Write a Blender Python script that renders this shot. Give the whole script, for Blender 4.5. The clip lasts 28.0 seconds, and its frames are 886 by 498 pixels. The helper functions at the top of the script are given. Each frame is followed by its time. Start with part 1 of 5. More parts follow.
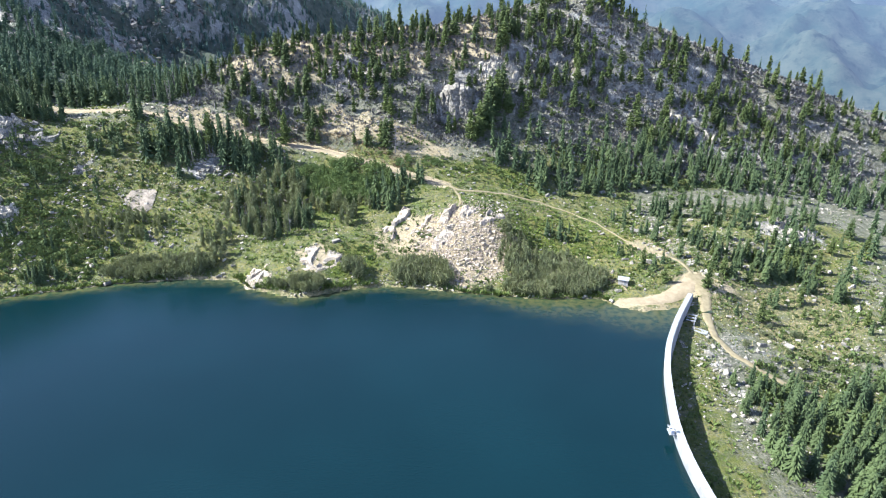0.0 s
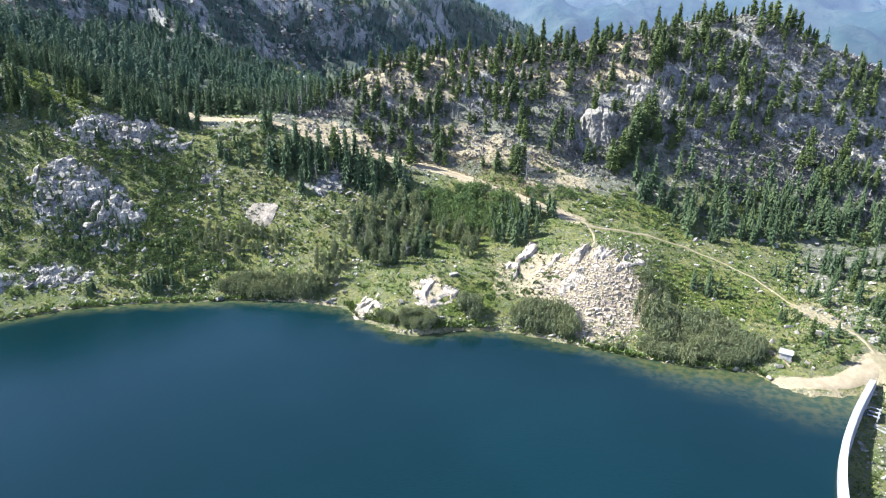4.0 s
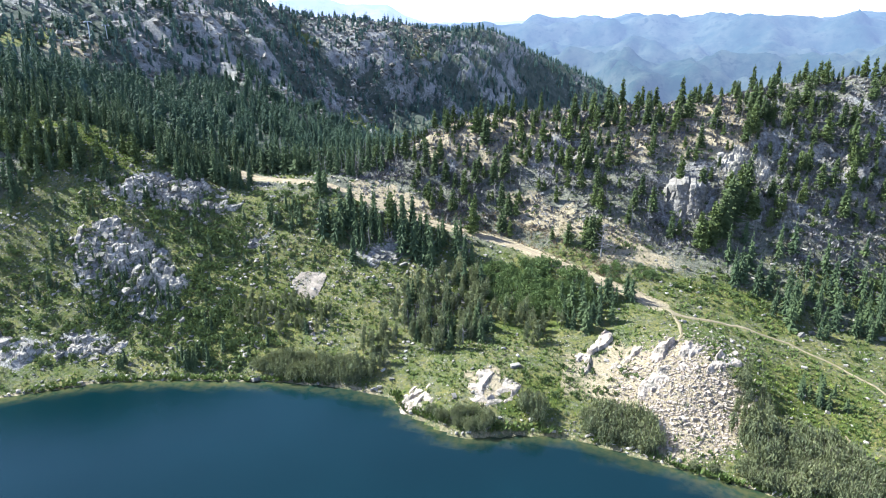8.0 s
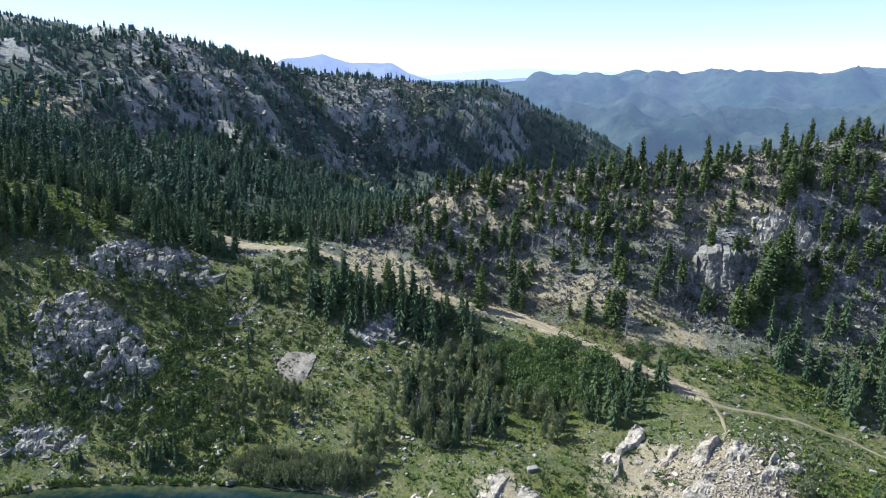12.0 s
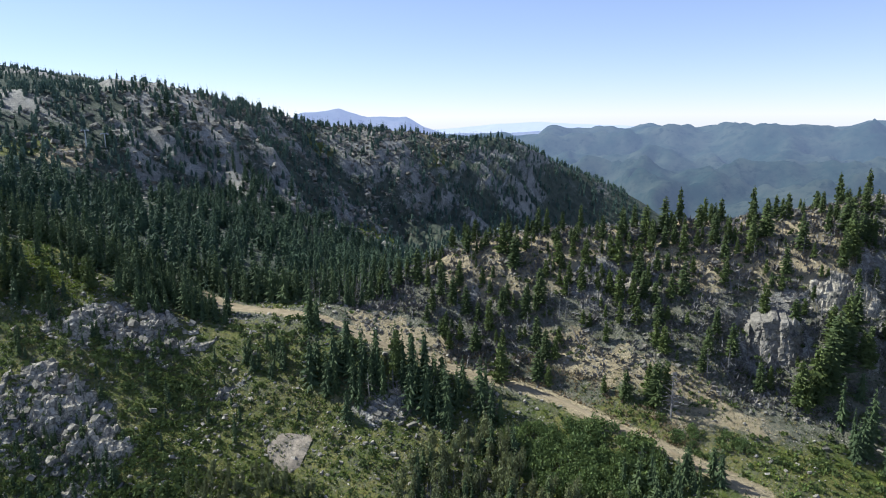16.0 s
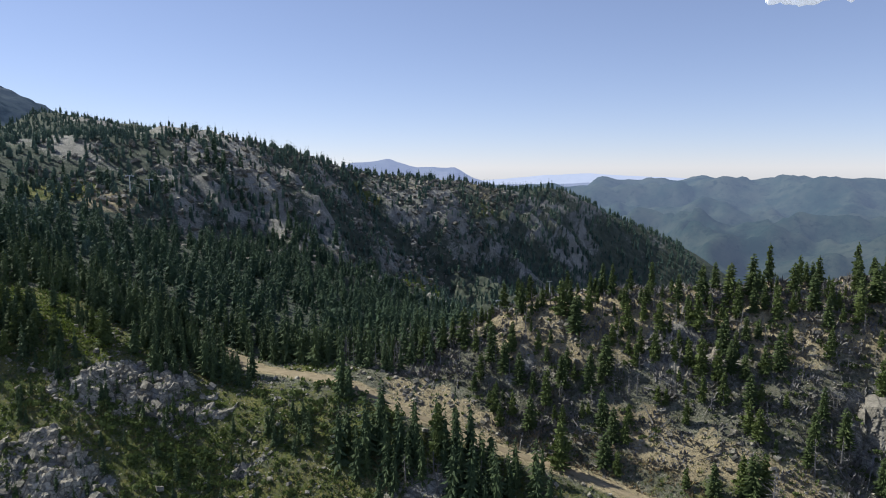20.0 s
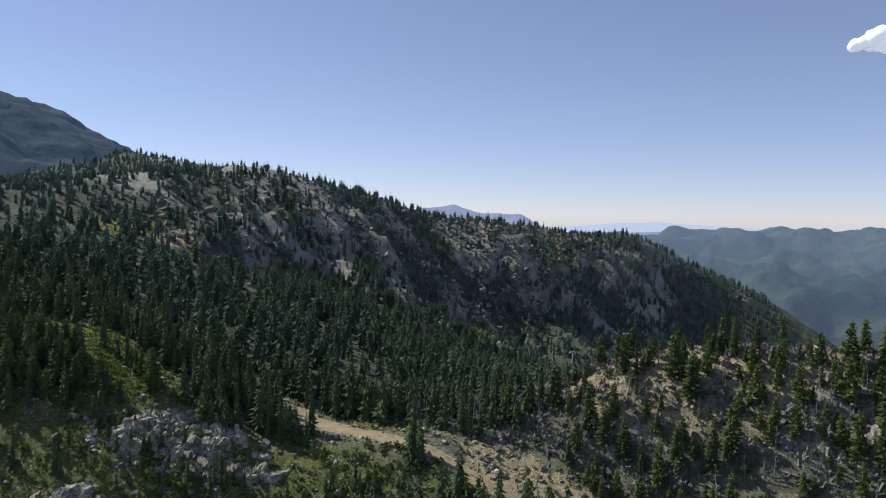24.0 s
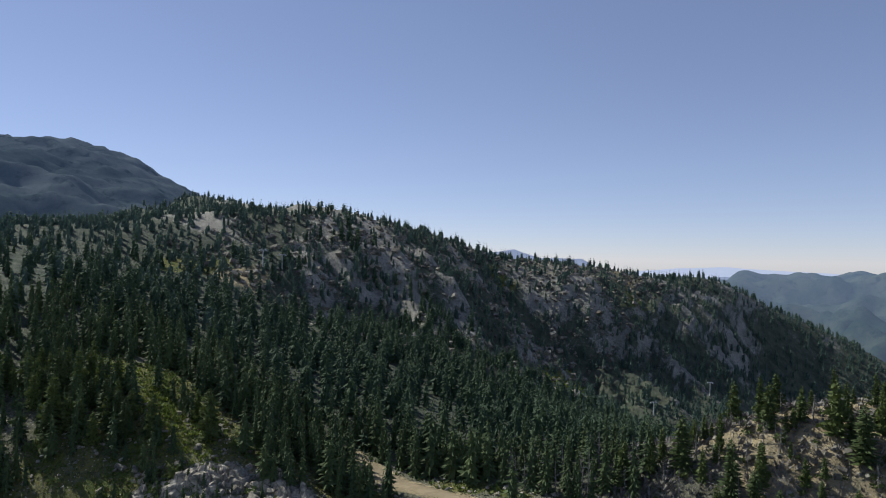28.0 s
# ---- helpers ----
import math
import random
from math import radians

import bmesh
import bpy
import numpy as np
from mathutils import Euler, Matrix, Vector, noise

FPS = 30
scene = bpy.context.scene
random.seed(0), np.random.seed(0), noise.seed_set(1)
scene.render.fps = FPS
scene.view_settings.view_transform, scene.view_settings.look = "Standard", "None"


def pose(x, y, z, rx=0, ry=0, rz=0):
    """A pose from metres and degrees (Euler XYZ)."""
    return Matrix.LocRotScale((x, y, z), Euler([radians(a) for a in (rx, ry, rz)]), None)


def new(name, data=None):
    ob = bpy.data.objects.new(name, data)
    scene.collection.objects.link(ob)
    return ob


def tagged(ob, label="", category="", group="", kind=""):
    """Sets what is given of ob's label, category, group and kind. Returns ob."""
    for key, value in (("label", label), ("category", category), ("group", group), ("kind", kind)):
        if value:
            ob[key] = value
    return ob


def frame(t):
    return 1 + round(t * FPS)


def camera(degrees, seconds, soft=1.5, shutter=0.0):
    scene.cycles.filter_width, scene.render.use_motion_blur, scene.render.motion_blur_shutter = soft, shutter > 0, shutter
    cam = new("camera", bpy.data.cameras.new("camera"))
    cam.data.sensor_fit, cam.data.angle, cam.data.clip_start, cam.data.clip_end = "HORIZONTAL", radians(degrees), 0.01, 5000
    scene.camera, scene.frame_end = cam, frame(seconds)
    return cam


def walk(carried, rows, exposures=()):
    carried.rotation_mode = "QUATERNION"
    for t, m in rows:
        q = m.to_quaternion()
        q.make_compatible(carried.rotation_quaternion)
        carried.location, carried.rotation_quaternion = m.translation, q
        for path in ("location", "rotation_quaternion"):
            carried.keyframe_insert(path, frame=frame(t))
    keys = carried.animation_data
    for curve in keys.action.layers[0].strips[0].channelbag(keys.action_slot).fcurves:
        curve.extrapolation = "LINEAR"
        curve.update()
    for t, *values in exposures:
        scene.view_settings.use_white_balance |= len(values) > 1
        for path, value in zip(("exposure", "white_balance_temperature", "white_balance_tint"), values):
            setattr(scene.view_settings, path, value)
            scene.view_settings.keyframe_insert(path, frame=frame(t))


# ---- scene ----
cam = camera(66.01, 28.0, soft=1.0)
# t, x, y, z, yaw, pitch, lean to the right
ROWS = [
    (0, -0.000, 0.000, 101.738, 0.001, -24.638, 0.144),
    (0.5, -0.227, 2.710, 101.685, 1.356, -24.543, 0.147),
    (1, -0.444, 5.428, 101.626, 2.753, -24.446, 0.112),
    (1.5, -0.649, 8.159, 101.553, 4.282, -24.338, 0.039),
    (2, -0.867, 10.916, 101.476, 6.391, -24.235, -0.040),
    (2.5, -1.067, 13.711, 101.402, 8.014, -24.176, -0.049),
    (3, -1.263, 16.552, 101.341, 9.281, -24.089, -0.038),
    (3.5, -1.476, 19.445, 101.295, 10.280, -24.005, 0.041),
    (5.5, -3.003, 31.900, 101.434, 14.737, -22.605, 0.039),
    (6, -3.601, 35.028, 101.435, 15.586, -22.051, 0.093),
    (6.5, -4.233, 38.152, 101.428, 16.219, -21.482, 0.108),
    (7, -4.917, 41.256, 101.407, 16.749, -20.923, 0.131),
    (7.5, -5.658, 44.333, 101.370, 17.063, -20.349, 0.145),
    (8, -6.450, 47.369, 101.312, 17.143, -19.766, 0.147),
    (8.5, -7.280, 50.354, 101.223, 17.202, -19.240, 0.198),
    (9, -8.150, 53.293, 101.109, 17.249, -18.681, 0.268),
    (9.5, -9.059, 56.208, 100.966, 17.300, -18.126, 0.288),
    (10, -10.002, 59.113, 100.796, 17.332, -17.542, 0.324),
    (10.5, -10.962, 62.016, 100.599, 17.363, -16.980, 0.360),
    (11, -11.919, 64.925, 100.373, 17.425, -16.437, 0.421),
    (11.5, -12.835, 67.845, 100.126, 17.434, -15.870, 0.387),
    (12, -13.743, 70.761, 99.868, 17.468, -15.298, 0.371),
    (12.5, -14.651, 73.666, 99.602, 17.509, -14.738, 0.386),
    (14.5, -18.337, 84.928, 98.330, 17.664, -12.581, 0.600),
    (15, -19.273, 87.607, 98.037, 17.923, -12.010, 0.475),
    (15.5, -20.206, 90.291, 97.749, 18.217, -11.493, 0.438),
    (16, -21.141, 92.999, 97.470, 18.633, -10.968, 0.429),
    (16.5, -22.078, 95.725, 97.199, 19.081, -10.441, 0.433),
    (17, -23.015, 98.456, 96.938, 19.556, -9.899, 0.447),
    (17.5, -23.953, 101.175, 96.675, 20.040, -9.383, 0.402),
    (18, -24.932, 103.891, 96.428, 20.527, -8.848, 0.337),
    (18.5, -25.980, 106.606, 96.205, 20.973, -8.293, 0.266),
    (19, -27.109, 109.308, 96.001, 21.326, -7.754, 0.177),
    (19.5, -28.334, 111.981, 95.799, 21.993, -7.241, 0.103),
    (20, -29.651, 114.618, 95.569, 22.573, -6.773, 0.032),
    (20.5, -31.095, 117.223, 95.284, 22.963, -6.317, -0.029),
    (21, -32.637, 119.787, 94.963, 23.577, -5.848, -0.126),
    (21.5, -34.244, 122.314, 94.612, 24.176, -5.371, -0.252),
    (23.5, -41.989, 131.455, 92.632, 26.928, -3.401, -0.912),
    (24, -44.194, 133.512, 92.163, 27.925, -2.932, -0.887),
    (24.5, -46.438, 135.533, 91.687, 28.831, -2.459, -0.935),
    (25, -48.703, 137.535, 91.194, 29.354, -1.981, -1.013),
    (25.5, -50.994, 139.526, 90.683, 29.884, -1.520, -0.898),
    (26, -53.281, 141.514, 90.135, 30.437, -1.046, -0.788),
    (26.5, -55.544, 143.501, 89.534, 30.992, -0.600, -0.713),
    (27, -57.783, 145.487, 88.882, 31.641, -0.136, -0.694),
    (27.5, -60.014, 147.471, 88.197, 32.257, 0.345, -0.712),
    (28, -62.243, 149.452, 87.492, 32.837, 0.828, -0.809),
]
walk(cam, [(t, pose(x, y, z, 90 + pitch, 0, yaw) @ pose(0, 0, 0, 0, 0, -lean)) for t, x, y, z, yaw, pitch, lean in ROWS],
     exposures=[(0, 1.68, 5570, 10), (6, 1.74, 5470, 10), (8, 1.66, 5430, 9), (11, 0.98, 5240, 7), (14.5, 0.68, 5560, 7), (17, 0.42, 5750, 6), (20, 0.17, 6000, 7), (25, 0.03, 6050, 7), (28, -0.07, 6050, 7)])

# ---- light and air ----
SUN_AZ, SUN_EL = radians(-89.0), radians(44.0)
world = bpy.data.worlds.new("sky")
scene.world = world
world.use_nodes = True
wn = world.node_tree.nodes
sky = wn.new("ShaderNodeTexSky")
sky.sky_type, sky.sun_disc = "NISHITA", False
sky.sun_elevation, sky.sun_rotation = SUN_EL, SUN_AZ
sky.altitude, sky.air_density, sky.dust_density, sky.ozone_density = 2900, 1.0, 0.20, 3.0
tint = wn.new("ShaderNodeMix")
tint.data_type, tint.blend_type = "RGBA", "MULTIPLY"
tint.inputs[0].default_value, tint.inputs[7].default_value = 1.0, (1.10, 1.00, 1.10, 1)
soft_sky = wn.new("ShaderNodeGamma")
soft_sky.inputs[1].default_value = 0.74
world.node_tree.links.new(sky.outputs[0], soft_sky.inputs[0])
pale = wn.new("ShaderNodeHueSaturation")
pale.inputs["Saturation"].default_value = 0.92
world.node_tree.links.new(soft_sky.outputs[0], pale.inputs["Color"])
world.node_tree.links.new(pale.outputs[0], tint.inputs[6])
world.node_tree.links.new(tint.outputs[2], wn["Background"].inputs[0])
wn["Background"].inputs[1].default_value = 0.156
sun = new("sun", bpy.data.lights.new("sun", "SUN"))
sun.data.energy, sun.data.angle, sun.data.color = 5.0, radians(0.55), (1.0, 0.95, 0.845)
sun_from = Vector((math.sin(SUN_AZ) * math.cos(SUN_EL), math.cos(SUN_AZ) * math.cos(SUN_EL), math.sin(SUN_EL)))
sun.matrix_world = sun_from.to_track_quat("Z", "Y").to_matrix().to_4x4()


# ---- materials ----
class Nodes:
    """A small builder for one node material."""

    def __init__(self, name):
        self.mat = bpy.data.materials.new(name)
        self.mat.use_nodes = True
        self.tree = self.mat.node_tree
        self.bsdf = self.tree.nodes["Principled BSDF"]
        self.coord = self.tree.nodes.new("ShaderNodeTexCoord").outputs["Object"]

    def link(self, a, b):
        self.tree.links.new(a, b)

    def put(self, socket, value):
        if hasattr(value, "is_linked"):
            self.link(value, socket)
        else:
            socket.default_value = (*value, 1) if isinstance(value, tuple) and len(value) == 3 and socket.type == "RGBA" else value

    def noise(self, scale, detail=4.0, rough=0.55, stretch=None, warp=0.0):
        n = self.tree.nodes.new("ShaderNodeTexNoise")
        n.inputs["Scale"].default_value, n.inputs["Detail"].default_value = scale, detail
        n.inputs["Roughness"].default_value, n.inputs["Distortion"].default_value = rough, warp
        src = self.coord
        if stretch:
            m = self.tree.nodes.new("ShaderNodeMapping")
            m.inputs["Scale"].default_value = stretch
            self.link(src, m.inputs["Vector"])
            src = m.outputs[0]
        self.link(src, n.inputs["Vector"])
        return n.outputs["Fac"]

    def cells(self, scale, feature="F1"):
        n = self.tree.nodes.new("ShaderNodeTexVoronoi")
        n.feature = feature
        n.inputs["Scale"].default_value = scale
        self.link(self.coord, n.inputs["Vector"])
        return n.outputs["Distance"]

    def ramp(self, fac, lo, hi, a=0.0, b=1.0):
        n = self.tree.nodes.new("ShaderNodeMapRange")
        n.interpolation_type = "SMOOTHSTEP"
        for k, v in zip(("From Min", "From Max", "To Min", "To Max"), (lo, hi, a, b)):
            n.inputs[k].default_value = v
        self.put(n.inputs["Value"], fac)
        return n.outputs[0]

    def mix(self, fac, a, b, how="MIX"):
        n = self.tree.nodes.new("ShaderNodeMix")
        n.data_type, n.blend_type = "RGBA", how
        self.put(n.inputs[0], fac)
        self.put(n.inputs[6], a)
        self.put(n.inputs[7], b)
        return n.outputs[2]

    def math(self, op, a, b=0.0):
        n = self.tree.nodes.new("ShaderNodeMath")
        n.operation = op
        n.use_clamp = op in ("ADD", "SUBTRACT")
        self.put(n.inputs[0], a)
        self.put(n.inputs[1], b)
        return n.outputs[0]

    def attr(self, name):
        n = self.tree.nodes.new("ShaderNodeAttribute")
        n.attribute_name = name
        return n

    def island(self):
        return self.tree.nodes.new("ShaderNodeNewGeometry").outputs["Random Per Island"]

    def bump(self, height, strength, distance):
        n = self.tree.nodes.new("ShaderNodeBump")
        n.inputs["Strength"].default_value, n.inputs["Distance"].default_value = strength, distance
        self.link(height, n.inputs["Height"])
        self.link(n.outputs[0], self.bsdf.inputs["Normal"])

    def done(self, colour, rough=0.8, spec=0.3):
        self.put(self.bsdf.inputs["Base Color"], colour)
        self.put(self.bsdf.inputs["Roughness"], rough)
        self.bsdf.inputs["Specular IOR Level"].default_value = spec
        return self.mat


def rock_colour(n, pale, dark, tint):
    big = n.ramp(n.noise(0.09, 5), 0.35, 0.65)
    fine = n.ramp(n.noise(0.9, 8, 0.7), 0.3, 0.7)
    col = n.mix(big, pale, tint)
    col = n.mix(n.math("MULTIPLY", fine, 0.75), col, dark)
    crack = n.ramp(n.cells(0.45, "DISTANCE_TO_EDGE"), 0.0, 0.09, 1.0, 0.0)
    return n.mix(n.math("MULTIPLY", crack, 0.6), col, dark)


def ground_material():
    n = Nodes("mountain_ground")
    cover = n.attr("cover")
    split = n.tree.nodes.new("ShaderNodeSeparateColor")
    n.link(cover.outputs["Color"], split.inputs[0])
    rock_m, green_m, dry_m = split.outputs[0], split.outputs[1], split.outputs[2]
    # earth with litter and stones
    litter = n.mix(n.ramp(n.noise(0.5, 7, 0.7), 0.35, 0.65), (0.100, 0.099, 0.066), (0.205, 0.195, 0.140))
    litter = n.mix(n.ramp(n.noise(2.6, 3), 0.55, 0.72), litter, (0.05, 0.055, 0.035))
    # meadow: grass, herbs and sage
    green = n.mix(n.ramp(n.noise(0.16, 5, 0.65), 0.36, 0.64), (0.082, 0.102, 0.018), (0.182, 0.165, 0.050))
    green = n.mix(n.ramp(n.noise(1.3, 6, 0.7), 0.45, 0.72), green, (0.055, 0.085, 0.022))
    tan = n.mix(n.ramp(n.noise(0.35, 6, 0.7), 0.3, 0.7), (0.28, 0.225, 0.132), (0.43, 0.35, 0.21))
    tan = n.mix(n.ramp(n.noise(2.2, 4), 0.57, 0.7), tan, (0.15, 0.125, 0.08))
    stone = rock_colour(n, (0.49, 0.462, 0.395), (0.108, 0.102, 0.085), (0.33, 0.308, 0.262))
    ragged = n.noise(0.35, 8, 0.75)
    fine = n.noise(1.4, 5, 0.7)
    edge = n.math("ADD", n.math("MULTIPLY", ragged, 0.6), n.math("MULTIPLY", fine, 0.4))

    def over(base, top, mask, sharp=0.10):
        # mask rises through the ragged noise, so that borders break up
        keep = n.tree.nodes.new("ShaderNodeMath")
        keep.operation = "SUBTRACT"
        n.put(keep.inputs[0], mask)
        n.put(keep.inputs[1], edge)
        return n.mix(n.ramp(keep.outputs[0], -sharp, sharp), base, top)

    floor = n.mix(n.ramp(n.noise(0.12, 6, 0.7), 0.35, 0.65), (0.048, 0.060, 0.044), (0.105, 0.112, 0.080))
    base = n.mix(n.attr("wood").outputs["Fac"], litter, floor)
    col = over(base, green, green_m, 0.12)
    tuft = n.math("MULTIPLY", n.ramp(n.cells(0.95), 0.16, 0.40, 1.0, 0.0), n.ramp(n.noise(0.22, 4, 0.6), 0.42, 0.58))
    col = n.mix(n.math("MULTIPLY", tuft, 0.85), col, (0.038, 0.058, 0.020))
    col = over(col, tan, dry_m, 0.10)
    scrub = n.math("MULTIPLY", n.ramp(n.cells(0.62), 0.20, 0.46, 1.0, 0.0), n.ramp(n.noise(0.16, 4, 0.6), 0.44, 0.60))
    col = n.mix(n.math("MULTIPLY", scrub, 0.60), col, (0.075, 0.078, 0.050))
    col = over(col, stone, rock_m, 0.06)
    pebble = n.math("MULTIPLY", n.ramp(n.cells(1.15), 0.10, 0.24, 1.0, 0.0), n.ramp(n.noise(0.13, 5, 0.65), 0.46, 0.62))
    col = n.mix(n.math("MULTIPLY", pebble, n.ramp(n.attr("wood").outputs["Fac"], 0.0, 1.0, 0.9, 0.15)), col, (0.46, 0.42, 0.36))
    n.bump(n.noise(0.9, 9, 0.75), 0.9, 0.9)
    return n.done(col, 0.92, 0.15)


def boulder_material(name, pale, dark, tint, loose=True):
    n = Nodes(name)
    col = rock_colour(n, pale, dark, tint)
    if loose:
        col = n.mix(n.ramp(n.island(), 0.0, 1.0, 0.0, 0.65), col, dark)
    col = n.mix(n.ramp(n.noise(0.35, 6, 0.7), 0.50, 0.66, 0.0, 0.7), col, (0.055, 0.060, 0.048))
    n.bump(n.noise(1.6, 8, 0.7), 0.8, 0.3)
    return n.done(col, 0.9, 0.2)


def needle_material(name, deep, lit):
    n = Nodes(name)
    col = n.mix(n.ramp(n.noise(0.9, 4, 0.7), 0.3, 0.7), deep, lit)
    col = n.mix(n.math("MULTIPLY", n.island(), 0.5), col, lit)
    tone = n.attr("tone").outputs["Fac"]
    col = n.mix(tone, col, (lit[0] * 1.2, lit[1] * 1.15, lit[2] * 0.98))
    n.done(col, 0.75, 0.2)
    thin = n.tree.nodes.new("ShaderNodeBsdfTranslucent")
    n.link(n.mix(0.35, col, (lit[0] * 1.6, lit[1] * 1.6, lit[2])), thin.inputs["Color"])
    both = n.tree.nodes.new("ShaderNodeMixShader")
    both.inputs[0].default_value = 0.18
    n.link(n.bsdf.outputs[0], both.inputs[1])
    n.link(thin.outputs[0], both.inputs[2])
    n.link(both.outputs[0], n.tree.nodes["Material Output"].inputs["Surface"])
    return n.mat


def plain_material(name, a, b, scale=1.0, rough=0.85, bump=0.3):
    n = Nodes(name)
    col = n.mix(n.ramp(n.noise(scale, 6, 0.65), 0.3, 0.7), a, b)
    if bump:
        n.bump(n.noise(scale * 3, 6, 0.65), bump, 0.1)
    return n.done(col, rough, 0.25)


def water_material():
    n = Nodes("lake_water")
    shallow = n.attr("shallow").outputs["Fac"]
    bed = n.mix(n.ramp(n.noise(0.5, 5), 0.35, 0.65), (0.120, 0.112, 0.036), (0.040, 0.062, 0.024))
    deep = n.mix(n.ramp(n.noise(0.012, 3), 0.35, 0.65), (0.0015, 0.0118, 0.0140), (0.0024, 0.0156, 0.0186))
    col = n.mix(shallow, deep, bed)
    rip = n.math("ADD", n.noise(1.1, 3, 0.6, (1.0, 1.6, 1.0)), n.math("MULTIPLY", n.noise(0.12, 2), 0.5))
    n.bump(rip, 0.16, 0.25)
    m = n.done(col, 0.10, 0.5)
    n.bsdf.inputs["IOR"].default_value = 1.33
    return m


MAT_GROUND = ground_material()
MAT_WATER = water_material()
MAT_ROCK = boulder_material("granite", (0.55, 0.495, 0.40), (0.09, 0.083, 0.066), (0.35, 0.31, 0.245))
MAT_PINK = boulder_material("broken_pink_granite", (0.64, 0.54, 0.41), (0.24, 0.19, 0.135), (0.52, 0.43, 0.315))
MAT_BEDROCK = boulder_material("granite_bedrock", (0.60, 0.53, 0.41), (0.082, 0.075, 0.057), (0.44, 0.385, 0.295), False)
MAT_CLIFF = boulder_material("cliff_granite", (0.36, 0.325, 0.265), (0.13, 0.118, 0.095), (0.27, 0.24, 0.195), False)
MAT_SLAB = boulder_material("smooth_slab", (0.37, 0.31, 0.235), (0.20, 0.165, 0.12), (0.31, 0.255, 0.19), False)
MAT_PALE_BED = boulder_material("pale_bedrock", (0.56, 0.475, 0.36), (0.23, 0.185, 0.13), (0.47, 0.39, 0.29), False)
MAT_FIR = needle_material("fir_needles", (0.027, 0.048, 0.024), (0.088, 0.120, 0.050))
# paler and bluer than the near firs: distance haze put into the needle colour
MAT_HAZED_FIR = needle_material("hazed_conifer_needles", (0.042, 0.072, 0.060), (0.095, 0.140, 0.108))
# bench conifers: dark fir green with the blue of the haze mixed in
MAT_BENCH = needle_material("hazed_bench_needles", (0.021, 0.041, 0.025), (0.062, 0.098, 0.054))
MAT_PINE = needle_material("pine_needles", (0.028, 0.047, 0.019), (0.100, 0.128, 0.042))
MAT_WILLOW = needle_material("willow_leaves", (0.082, 0.100, 0.044), (0.190, 0.205, 0.102))
MAT_ALDER = needle_material("alder_leaves", (0.042, 0.070, 0.024), (0.118, 0.150, 0.052))
MAT_SHRUB = needle_material("shrub_leaves", (0.055, 0.090, 0.020), (0.128, 0.166, 0.046))
MAT_STRAW = needle_material("dry_grass", (0.20, 0.175, 0.075), (0.34, 0.295, 0.140))
MAT_STONE = boulder_material("field_stone", (0.62, 0.56, 0.45), (0.21, 0.185, 0.145), (0.48, 0.425, 0.335))
MAT_LEAFY = needle_material("bright_alder_leaves", (0.050, 0.088, 0.030), (0.135, 0.178, 0.062))
MAT_MEADOW = needle_material("meadow_grass", (0.120, 0.175, 0.028), (0.215, 0.255, 0.048))
MAT_BARK = plain_material("bark", (0.09, 0.07, 0.05), (0.17, 0.14, 0.11), 3.0)
MAT_GREY = plain_material("weathered_dead_wood", (0.125, 0.115, 0.105), (0.24, 0.225, 0.205), 2.0)
MAT_CONCRETE = plain_material("pale_concrete", (0.26, 0.262, 0.25), (0.33, 0.332, 0.318), 0.35, 0.85, 0.15)
MAT_FACE = plain_material("stained_concrete", (0.20, 0.195, 0.19), (0.31, 0.30, 0.29), 0.25, 0.9, 0.2)
MAT_TRAIL = plain_material("trodden_earth", (0.19, 0.155, 0.085), (0.27, 0.222, 0.13), 0.6, 0.95, 0.4)
MAT_ROAD = plain_material("gravel_road", (0.235, 0.185, 0.11), (0.32, 0.255, 0.16), 0.4, 0.95, 0.4)
MAT_RUSSET = needle_material("dry_russet_brush", (0.19, 0.145, 0.095), (0.32, 0.25, 0.165))
MAT_METAL = plain_material("galvanised_steel", (0.45, 0.46, 0.47), (0.58, 0.58, 0.58), 1.5, 0.5, 0.0)
MAT_BOARD = plain_material("pale_boards", (0.36, 0.32, 0.26), (0.46, 0.42, 0.36), 0.8)


# ---- the lie of the land ----
SHORE = [(-330, 60), (-230, 130), (-171, 166), (-150, 181), (-132, 188), (-115, 192.5), (-103, 196), (-82, 199), (-67, 197.5), (-61, 192),
         (-45, 185.5), (-30, 191.5), (-18, 193.5), (-5, 191), (11, 188), (28, 185), (48, 185), (53, 180), (59, 177), (67, 178), (74, 181)]
DAM = [(75.2, 182.5), (67.5, 169.6), (60.4, 155.5), (56.4, 143.6), (53.5, 130.4), (51.6, 119.3), (51.3, 109.2), (51.9, 99.0), (54, 86), (58, 72), (64, 58)]
ROAD = [(-168, 274, 41), (-150, 268, 39.2), (-132, 266, 39.8), (-118, 264.5, 39.5), (-100, 261, 36), (-86, 261.5, 32), (-72, 262, 29), (-58, 263, 26.5),
        (-45, 260, 24.8), (-32, 254, 23), (-20, 249, 21.2), (-8, 245, 19), (0, 241, 17.5)]
# crests, slopes and valley floors: x, y, z along each line
OUTCROP_SPUR = [(-230, 150, 14), (-200, 185, 16), (-185, 205, 21), (-173, 219, 31), (-160, 226, 26.8), (-152, 238, 32), (-165, 247, 42)]
SHORE_SLOPE = [(-160, 192, 5), (-140, 205, 8), (-120, 212, 9), (-100, 210, 7), (-85, 212, 8)]
ROCKY_SLOPE = [(-140, 226, 20.5), (-132, 238, 24), (-122, 250, 31)]
SLAB_SLOPE = [(-110, 230, 15.5), (-105, 245, 25), (-97, 254, 32)]
